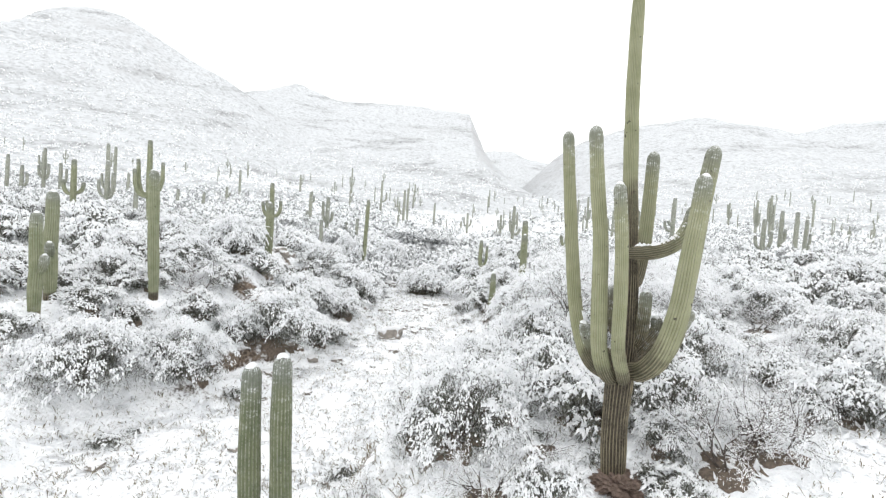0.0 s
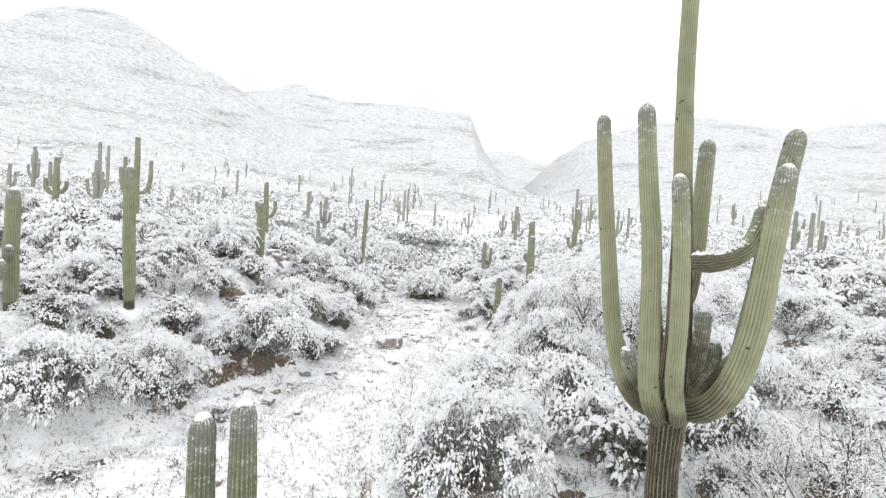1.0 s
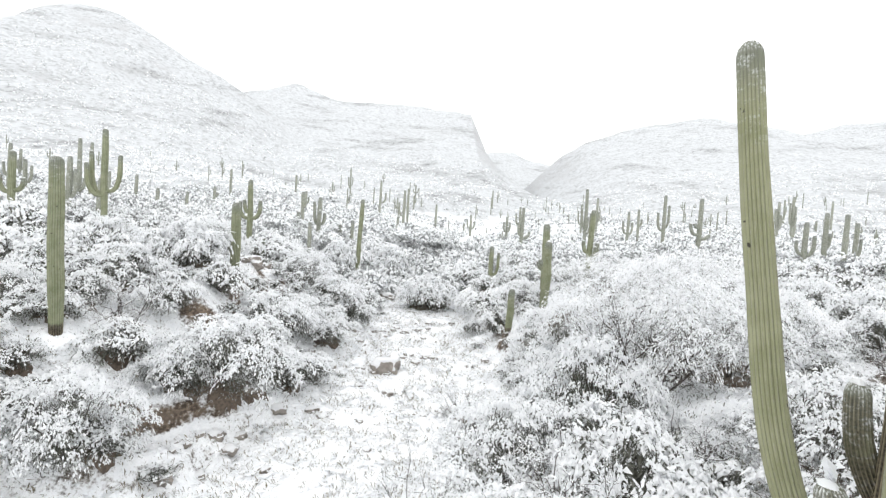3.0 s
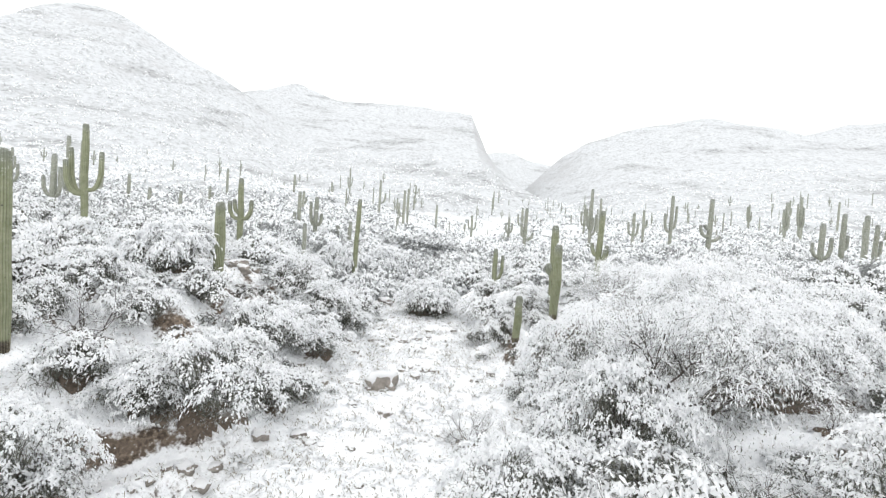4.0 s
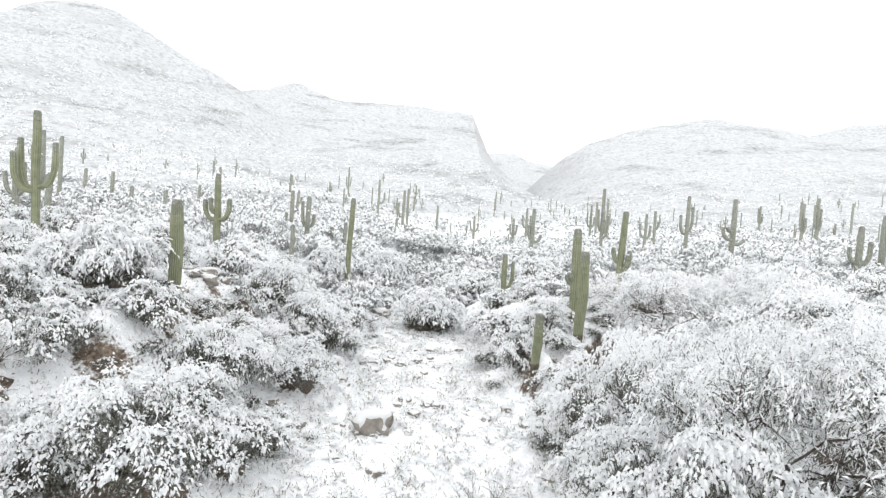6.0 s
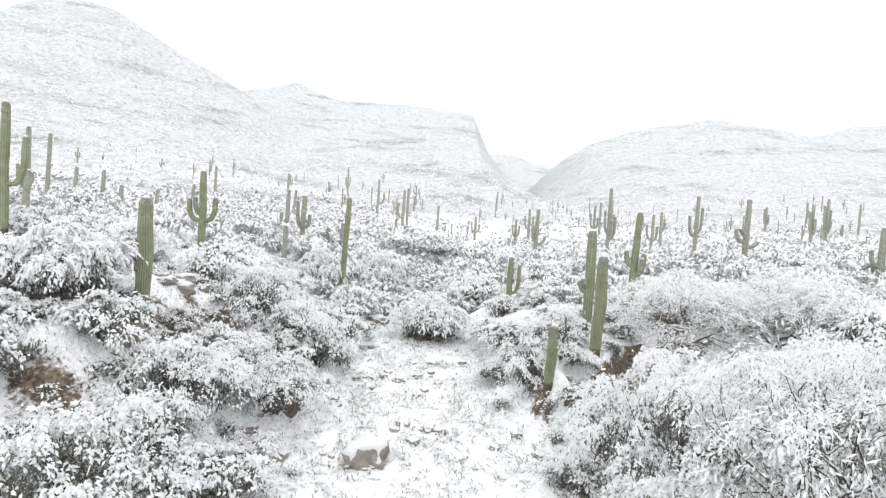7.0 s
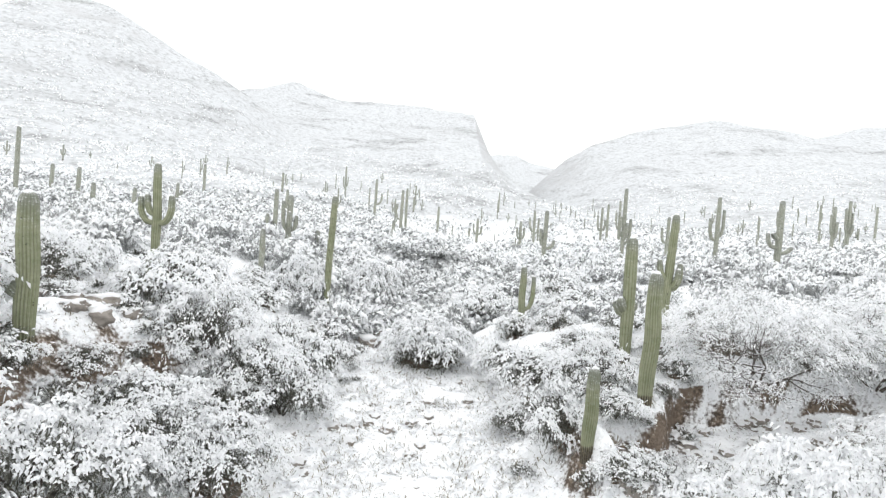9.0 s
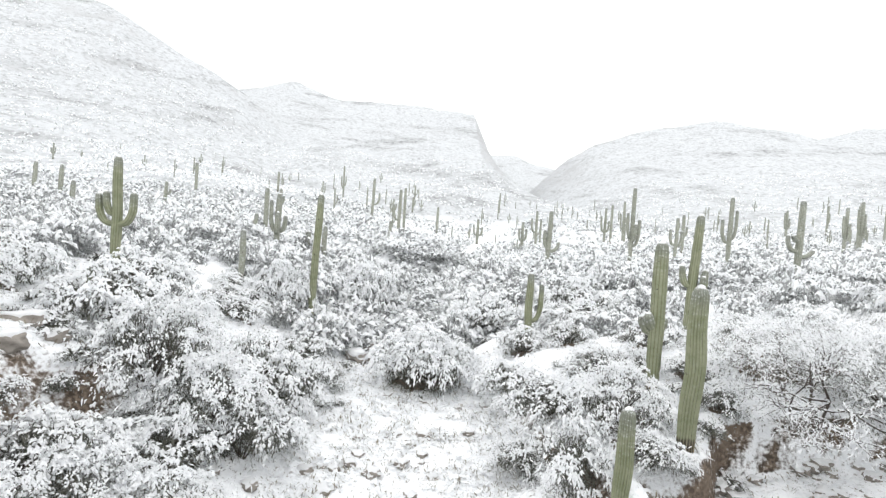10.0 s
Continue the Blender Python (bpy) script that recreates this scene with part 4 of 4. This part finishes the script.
    (-0.4, 14.3, 2.8, 3, "b"), (0.5, 11.4, 3.4, 2.42, "d"), (-12.8, 24.6, 3.4, 2.08, "d"), (-13, 32.6, 3.4, 2.04, "d"), (-15, 35.6, 3.6, 2.21, "d"),
    (1, 9.4, 2, 1.6, "b"), (3.2, 14.3, 2.8, 2.09, "d"), (4.6, 24.1, 4, 3.3, "d"), (2, 9, 1.5, 1.32, "d"), (6.2, 9.6, 3.5, 2.1, "b"), (13.2, 16.1, 3.2, 1.76, "d"),
    (23.7, 28.5, 4.6, 2.53, "d"), (15.6, 26.4, 3.8, 2.31, "d"), (-1.7, 10.9, 2.2, 1.5, "b"), (4.4, 8.4, 1.2, 0.88, "d"), (9.3, 11.2, 2.4, 1.65, "d"), (0.6, 22.6, 2, 2.1, "b"),
    (1.3, 16.4, 3.4, 2.31, "d"), (9.3, 21.4, 5.4, 3.2, "m"), (2.6, 32.2, 2.6, 2.09, "d"), (9.4, 26.4, 5.4, 2.9, "m"), (4.3, 28.4, 2.4, 1.32, "d"), (11.5, 33.9, 4.8, 1.9, "m"),
    (10.4, 36.4, 4.6, 2, "b"), (-5.8, 52.4, 4.6, 2.8, "h"), (10.8, 39.8, 2.7, 1.35, "d"), (14.2, 38.7, 3.8, 2, "b"), (2.1, 47.1, 4, 2.64, "d"), (6.6, 48, 4.2, 2.53, "d"),
    (14.8, 34.2, 4.4, 1.9, "m"), (7.2, 14.6, 3.4, 2.2, "d"), (10.4, 15.2, 3.4, 1.9, "b"), (6.5, 30.6, 1.6, 0.8, "d"), (4.2, 31.6, 1.6, 0.99, "d"), (5.4, 30.9, 1.3, 0.77, "d"),
    (4.8, 37.6, 2.2, 1.32, "d"), (2.8, 41.4, 2.4, 1.43, "d"), (4.6, 41, 2, 1.21, "d"), (3.2, 26.4, 2.2, 1.43, "d"), (12.2, 24, 4.2, 2.64, "d"), (4.8, 10.3, 1.4, 0.99, "d"),
    (2.3, 10.7, 1.8, 1.2, "b"), (7.6, 36.4, 2.2, 1.1, "d"), (6, 37.3, 2, 1.1, "d"), (7.2, 39.2, 2.4, 1.32, "d"), (3.4, 47.4, 2.2, 1.32, "d"), (7, 33.8, 1.8, 0.99, "d"),
    (5.8, 18, 1.8, 1.1, "d"), (7.6, 17.9, 1.8, 0.99, "d"), (8.6, 27.2, 2, 0.8, "d"), (12.2, 28.2, 4.6, 2.3, "m"), (8.3, 24.2, 4.2, 2.6, "m"), (5.6, 12, 2.8, 1.87, "d"),
    (12.4, 12.2, 3.2, 2.09, "d"),
]
rng = np.random.default_rng(5)
taken = []
for k, (x, y, w, h, kind) in enumerate(SHRUBS):
    name, pool, top = {"d": ("dense", NEAR_DENSE, 0.82), "h": ("heavy", HEAVY, 0.82), "b": ("bare", BARE, 0.95), "m": ("tree", BARE, 0.85)}[kind]
    i = k % len(pool)
    if kind == "d" and w > 2.9 and y < 34:
        shrub(name, BIG_DENSE[i], x, y, w * 0.54, h / top * 0.9, rng.uniform(0, 6.28))
    elif kind == "m":
        crown, wood = CROWN[k % 2], BARE[k % 3]
        shrub(name, {"branch_frame": wood["branch_frame"], "branch_snow": wood["snow_load"], "foliage": crown["foliage"], "inner_foliage": crown["inner_foliage"], "snow_load": crown["snow_load"]}, x, y, w * 0.5, h / top * 0.9, rng.uniform(0, 6.28), "mesquite_shrub", 1.0)
    elif kind == "b" and w > 3.4:
        for q in range(2):
            o = w * 0.14 * (1 - 2 * q)
            shrub(name, pool[(i + q) % 3], x + o, y + 0.4 * o, w * 0.45, h / top * rng.uniform(0.8, 0.95), rng.uniform(0, 6.28), "mesquite_shrub")
    else:
        shrub(name, pool[i], x, y, w * 0.54, h / top * 0.84, rng.uniform(0, 6.28), "mesquite_shrub" if kind == "b" else "desert_shrub")
    taken.append((x, y, w * 0.5))
keep_clear = [(-11.9, 46.6, 1.4), (-11.2, 44.6, 1.3), (-10.5, 42.6, 1.1), (7.0, 27.6, 1.5), (9.2, 29.0, 1.2), (-7.5, 19.1, 1.1), (-8.6, 19.9, 0.8), (-9.5, 20.4, 0.6), (-9.9, 27.2, 0.6)] + [(s[0], s[1], 0.5) for s in NEAR_SAGUAROS] + [(3.8, 9.75, 0.8), (-10.6, 31.7, 1.0), (-9.9, 30.4, 0.5), (-13.4, 34.4, 1.0), (-20.6, 34.6, 2.0), (-16.0, 29.3, 1.3), (-17.3, 31.0, 1.3), (-18.6, 32.6, 1.5), (-21.6, 36.4, 1.2), (8.0, 37.6, 1.3), (9.5, 32.2, 1.0), (8.0, 31.9, 0.8), (11.2, 32.3, 0.9)]


def free_spot(x, y, r):
    off = abs(x - np.interp(y, WASH_Y, WASH_X)) - np.interp(y, WASH_Y, WASH_HALF)
    if off < r * 0.6:
        return False
    return all((x - a) ** 2 + (y - b) ** 2 > (0.55 * (r + c)) ** 2 for a, b, c in taken) and all((x - a) ** 2 + (y - b) ** 2 > (c + r * 0.8) ** 2 for a, b, c in keep_clear)


def scatter_shrubs():
    rng = np.random.default_rng(77)
    made, slope = 0, []
    for _ in range(9000):
        if made >= 200 and len(slope) >= 330:
            break
        y = rng.uniform(11, 66)
        x = rng.uniform(-1.0, 1.0)
        x = x * abs(x) ** 0.3 * (0.95 * y + 4)
        w = rng.uniform(1.4, 4.0)
        if (made >= 200 if y < 40 else len(slope) >= 330) or not free_spot(x, y, w * 0.5):
            continue
        taken.append((x, y, w * 0.5))
        bare = rng.random() < (0.16 if x > 0 else 0.07)
        turn, tall = rng.uniform(0, 6.28), w * rng.uniform(0.5, 0.72)
        if y >= 40:
            slope.append((x, y, w * 0.54, tall, turn))
            continue
        if bare:
            kind, me = "bare", BARE[rng.integers(3)]
        elif y < 33 and abs(x) < 18:
            kind, me = "dense", NEAR_DENSE[rng.integers(3)]
        else:
            kind, me = "mid", MID_DENSE[rng.integers(3)]
        shrub(kind, me, x, y, w * 0.54, tall, turn, "mesquite_shrub" if kind == "bare" else "desert_shrub")
        made += 1
    # the shrubs higher up the slope stand as one mass, leaf colour paled for haze
    for part, name, material, label in (("snow_load", "slope_shrub_snow", M_SNOW, "snow lying on the many shrubs of the slope"), ("foliage", "slope_shrubs", M_HAZED_LEAF, "many grey-green shrubs on the snowy slope"), ("inner_foliage", "slope_shrub_twigs", M_HAZED_LEAF, "dark twigs inside the snowy shrubs of the slope")):
        vs, fs, n = [], [], 0
        for k, (x, y, wide, tall, turn) in enumerate(slope):
            me = FAR_DENSE[k % 2][part]
            v, f = np.empty(len(me.vertices) * 3, np.float32), np.empty(len(me.loops), np.int32)
            me.vertices.foreach_get("co", v)
            me.loops.foreach_get("vertex_index", f)
            v = v.reshape(-1, 3)
            c, s = math.cos(turn) * wide, math.sin(turn) * wide
            vs.append(np.stack([x + c * v[:, 0] - s * v[:, 1], y + s * v[:, 0] + c * v[:, 1], z_at(x, y) - 0.03 + tall * v[:, 2]], 1))
            fs.append(f.reshape(-1, 3) + n)
            n += len(v)
        tagged(new(name, mesh_np(name, np.vstack(vs), np.vstack(fs), material, part == "snow_load")), label, "shrubs", kind="stuff")


scatter_shrubs()


def scatter_low():
    rng = np.random.default_rng(79)
    made = 0
    for k in range(9000):
        if made >= 220:
            break
        y = rng.uniform(9, 46)
        x = rng.uniform(-1.0, 1.0) * (0.9 * y + 3)
        if k % 5 == 0:
            x, y = rng.uniform(-13, -7), rng.uniform(21, 33)
        w = rng.uniform(0.5, 1.3)
        off = abs(x - np.interp(y, WASH_Y, WASH_X)) - np.interp(y, WASH_Y, WASH_HALF)
        if off < -0.4 or any((x - a) ** 2 + (y - b) ** 2 < (0.6 * c + 0.2 * w) ** 2 for a, b, c in taken) or any((x - a) ** 2 + (y - b) ** 2 < (c * 0.7) ** 2 for a, b, c in keep_clear):
            continue
        shrub("low", LOW[rng.integers(2)], x, y, w * 0.54, w * rng.uniform(0.35, 0.6), rng.uniform(0, 6.28), "low_shrub")
        made += 1


scatter_low()


def far_shrubs():
    """The countless shrubs of the rising plain and the lower hills, as clumps of leaf and snow."""
    rng = np.random.default_rng(88)
    n = 12500
    y = 46 + 220 * rng.random(n) ** 1.7
    x = rng.uniform(-1.0, 1.05, n) * (0.95 * y + 6)
    off = np.abs(x - np.interp(y, WASH_Y, WASH_X)) - np.interp(y, WASH_Y, WASH_HALF)
    middle = np.arange(n) % 10 == 0
    y = np.where(middle, 44 + 46 * rng.random(n), y)
    x = np.where(middle, np.interp(y, WASH_Y, WASH_X) + rng.normal(0, 3.0, n), x)
    off = np.abs(x - np.interp(y, WASH_Y, WASH_X)) - np.interp(y, WASH_Y, WASH_HALF)
    keep = middle | (off > -0.3) & ((y > 58) | (off < 1.6)) & (0.5 + 0.5 * waves(x, y, 7.0, 21) + rng.uniform(0, 0.9, n) > 0.2)
    x, y = x[keep], y[keep]
    n = len(x)
    z = height(x, y)
    r = rng.uniform(0.6, 1.9, n) * np.where(off[keep] < 1.2, 0.6, 1.0)
    m = np.where(y < 76, 20, np.where(y < 110, 11, 6))
    i = np.repeat(np.arange(n), m)
    d = rng.normal(0, 1, (len(i), 3))
    d[:, 2] = np.abs(d[:, 2]) * 0.9 - 0.1
    d /= np.linalg.norm(d, axis=1, keepdims=True)
    p = np.stack([x, y, z], 1)[i] + d * (r[i] * rng.uniform(0.6, 1.05, len(i)))[:, None] * (1, 1, 0.8)
    w = d + rng.normal(0, 0.4, d.shape) - (0, 0, 0.3)
    s = rng.uniform(0.10, 0.25, len(i)) * r[i] ** 0.5 * np.where(m[i] > 18, 0.8, np.where(m[i] > 10, 1.0, 1.3))
    white = rng.random(len(i)) < np.clip(0.42 + 0.75 * d[:, 2], 0.15, 0.97)
    v, f = stamp(LUMP_V, LUMP_F, p[white], upright(frames_along(w[white])), np.stack([s * 1.4, s * 1.0, s * 0.8], 1)[white])
    tagged(new("distant_shrub_snow", mesh_np("distant_shrub_snow", v, f, M_SNOW)), "snow lying on countless far desert shrubs", "snow", kind="stuff")
    # leaves and twigs below the snow, thickest on the sides
    q = np.repeat(np.flatnonzero((d[:, 2] < 0.8) & ((z[i] < 9) | (rng.random(len(i)) < 0.3))), 3)
    b = p[q] - d[q] * (r[i[q]] * 0.12)[:, None] - (0, 0, 0.12) + rng.normal(0, 0.14, (len(q), 3))
    size = s[q] * rng.uniform(0.7, 1.2, len(q)) * np.where(z[i[q]] > 9, 0.6, 1.0)
    v, f = stamp(LEAF_V, LEAF_F, b, frames_along(w[q] + rng.normal(0, 0.6, (len(q), 3))), np.stack([size * 2.9, size * 1.7, size], 1))
    # these leaves carry the distance haze in their colour
    tagged(new("distant_shrubs", mesh_np("distant_shrubs", v, f, M_HAZED_LEAF, False)), "countless grey shrubs, haze in their colour, on the far snowy plain", "shrubs", kind="stuff")


far_shrubs()


# ---- wash floor: grass, stones ----
def grass_tufts():
    """Bunches of dry grass and small herbs, most of them bowed under snow."""
    rng = np.random.default_rng(9)
    n = 32000
    y = 8 + 50 * rng.random(n) ** 1.15
    u = rng.uniform(-1.3, 1.3, n)
    x = np.interp(y, WASH_Y, WASH_X) + u * np.interp(y, WASH_Y, WASH_HALF) + rng.normal(0, 0.6, n)
    wide = np.arange(n) % 5 < 3
    x = np.where(wide, rng.uniform(-1, 1, n) * (8 + 0.55 * y), x)
    g = 0.5 + 0.5 * waves(x, y, 1.3, 11)
    e = 0.1
    steep = np.hypot(height(x + e, y) - height(x - e, y), height(x, y + e) - height(x, y - e)) / (2 * e)
    keep = rng.random(n) < np.where(steep > 0.8, 0.9, 0.12 + 0.88 * ease(g * 1.3))
    x, y, steep = x[keep], y[keep], steep[keep]
    n = len(x)
    m = 4
    i = np.repeat(np.arange(n), m)
    size = rng.uniform(0.12, 0.34, n) * np.where(steep > 0.8, 1.3, 1.0)
    ground = np.stack([x, y, height(x, y) - 0.01], 1)
    p = ground[i] + rng.normal(0, 0.05, (n * m, 3)) * (1, 1, 0)
    w = rng.normal(0, 0.75, (n * m, 3))
    w[:, 2] = rng.uniform(0.3, 1.0, n * m)
    v, f = stamp(LEAF_V, LEAF_F, p, frames_along(w), np.stack([size[i] * rng.uniform(0.3, 0.85, n * m), size[i] * 0.09, size[i] * 0.1], 1))
    tagged(new("dry_grass", mesh_np("dry_grass", v, f, M_GRASS, False)), "dry yellow-brown grass poking through the snow of the wash", "grass", kind="stuff")
    m = 6
    snowed = np.flatnonzero(rng.random(n) < np.where(steep > 0.7, 0.1, 0.85))
    i = np.repeat(snowed, m)
    k = len(i)
    w = rng.normal(0, 1, (k, 3))
    w[:, 2] = rng.uniform(-0.1, 0.9, k)
    w /= np.linalg.norm(w, axis=1, keepdims=True)
    long = size[i] * rng.uniform(0.3, 0.65, k)
    p = ground[i] + w * long[:, None] * 0.7 + rng.normal(0, 0.06, (k, 3)) * (1, 1, 0)
    b = frames_along(w - (0, 0, 0.35))
    b[b[:, 2, 2] < 0] *= np.array([1, -1, -1])[:, None]
    v, f = stamp(STRAND_V, STRAND_F, p, b, np.stack([long, long * rng.uniform(0.22, 0.5, k), long * 0.5], 1))
    tagged(new("snow_clumps", mesh_np("snow_clumps", v, f, M_SNOW)), "small clumps of snow on bowed grass and herbs", "snow", kind="stuff")


grass_tufts()


def rock_part(seed, snow):
    """A broken, blunt rock of about unit size, or the snow on its upper side."""
    bm = bmesh.new()
    bmesh.ops.create_icosphere(bm, subdivisions=3, radius=0.5)
    off = Vector((seed * 3.7, seed * 1.3, 0))
    for v in bm.verts:
        n = v.co.normalized()
        k = 0.72 / max(abs(n.x), abs(n.y), 0.9 * abs(n.z)) ** 0.3 + 0.4 * noise.noise(n * 1.6 + off) + 0.22 * noise.noise(n * 4 + off) + 0.1 * noise.noise(n * 11 + off)
        v.co = n * k * 0.5
        v.co.z = min(v.co.z, 0.34 + 0.05 * noise.noise(n * 3 + off))
    if snow:
        # the cover lies proud on the upper side and dips into the stone elsewhere
        bm.normal_update()
        moves = []
        for v in bm.verts:
            k = v.normal.z + 0.5 * noise.noise(v.co * 5 + off) - 0.42
            moves.append(v.normal * max(-0.05, min(0.035, k * 0.16)))
        for v, m in zip(bm.verts, moves):
            v.co += m
    for f in bm.faces:
        f.smooth = True
    me = bpy.data.meshes.new("rock_snow" if snow else "stone")
    bm.to_mesh(me)
    bm.free()
    me.materials.append(M_SNOW if snow else M_ROCK)
    return me


ROCKS = [(rock_part(k, False), rock_part(k, True)) for k in range(6)]


def rock(x, y, sx, sy, sz, turn, k, label):
    base = group_base("boulder" if sx > 0.7 else "stone", x, y, z_at(x, y) + sz * 0.04, turn)
    base.scale = (sx, sy, sz)
    child("rock_body", ROCKS[k % 6][0], base)
    child("snow_cover", ROCKS[k % 6][1], base, "white snow")
    return tagged(base, label, "rock", "rocks of the wash")


BOULDER = "tan desert boulder half buried in the snowy wash"
STONE = "grey-brown stone capped with snow on the wash floor"
for k, (x, y, sx, sy, sz) in enumerate(((-2.6, 27.2, 1.8, 1.5, 1.5), (-1.0, 29.4, 0.8, 0.6, 0.4), (-10.1, 31.2, 0.95, 0.75, 0.65), (-9.9, 32.2, 0.85, 0.7, 0.55), (-11.3, 31.7, 0.8, 0.72, 0.5), (-10.7, 32.3, 1.2, 0.9, 0.8), (-10.6, 31.0, 0.8, 0.75, 0.5), (-11.7, 32.5, 0.9, 0.7, 0.5), (-12.0, 31.3, 0.75, 0.6, 0.5), (-4.4, 43.0, 2.0, 1.2, 1.0), (-4.0, 45.0, 1.6, 1.0, 0.8), (6.4, 30.3, 0.9, 0.7, 0.7), (6.6, 29.4, 0.7, 0.6, 0.5), (-6.4, 24.4, 1.0, 0.8, 0.7), (3.9, 29.2, 1.0, 0.8, 0.9), (2.4, 34.6, 0.8, 0.7, 0.5), (3.6, 42.6, 1.4, 0.9, 0.6), (6.0, 13.2, 0.9, 0.7, 0.5))):
    rock(x, y, sx, sy, sz, k * 1.3, k, BOULDER if sx > 0.7 else STONE)
rng = np.random.default_rng(15)
for k in range(100):
    y = rng.uniform(12, 50)
    x = np.interp(y, WASH_Y, WASH_X) + rng.uniform(-1.05, 1.05) * np.interp(y, WASH_Y, WASH_HALF)
    s = rng.uniform(0.15, 0.62)
    rock(x, y, s * 1.2, s, s * 0.6, rng.uniform(0, 6), k, STONE)


def cut_bank_rubble():
    """Small stones at the foot of the earth banks."""
    rng = np.random.default_rng(16)
    for k in range(90):
        if k % 3:
            x = rng.uniform(3.8, 12.0)
            y = 31.3 + 1.7 * float(ease((x - 5.2) / 1.6)) - rng.uniform(0.0, 1.6)
        else:
            y = rng.uniform(18, 32)
            x = np.interp(y, WASH_Y, WASH_X) - np.interp(y, WASH_Y, WASH_HALF) - rng.uniform(0.2, 2.0)
        s = rng.uniform(0.15, 0.6)
        rock(x, y, s * 1.2, s, s * 0.8, rng.uniform(0, 6), k, STONE)


cut_bank_rubble()


def debris_mound():
    """Dead ribs, spines and litter heaped round the foot of the giant."""
    bm = bmesh.new()
    bmesh.ops.create_icosphere(bm, subdivisions=5, radius=0.5)
    for v in bm.verts:
        k = 0.86 + 0.35 * noise.noise(v.co * 4) + 0.32 * noise.noise(v.co * 13) + 0.2 * noise.noise(v.co * 31)
        v.co = Vector((v.co.x * k, v.co.y * k, v.co.z * 0.4 * k))
    me = bpy.data.meshes.new("debris_mound")
    bm.to_mesh(me)
    bm.free()
    me.materials.append(M_LITTER)
    ob = new("debris_mound", me)
    ob.location = (3.62, 9.5, z_at(3.62, 9.5) + 0.05)
    return tagged(ob, "low brown mound of dead cactus ribs and litter", "debris")


debris_mound()


def dead_cactus():
    """The rust-brown skeleton of a small fallen cactus on the left slope."""
    base = group_base("dead_cactus", -12.3, 38.4, z_at(-12.3, 38.4) - 0.05)
    stalk("dried_stem", [(0, 0, -0.1), (0.05, 0, 0.35), (0.28, 0, 0.75), (0.34, 0, 1.1)], (0.14, 0.18, 0.2), 8, 2, M_RUST, base, 20)
    stalk("dried_arm", [(0.15, 0, 0.5), (0.45, 0, 0.55), (0.55, 0, 0.8)], (0.08, 0.09, 0.08), 7, 2, M_RUST, base, 14)
    return tagged(base, "rust-brown dried cactus stump on the snowy slope", "dead cactus")


dead_cactus()
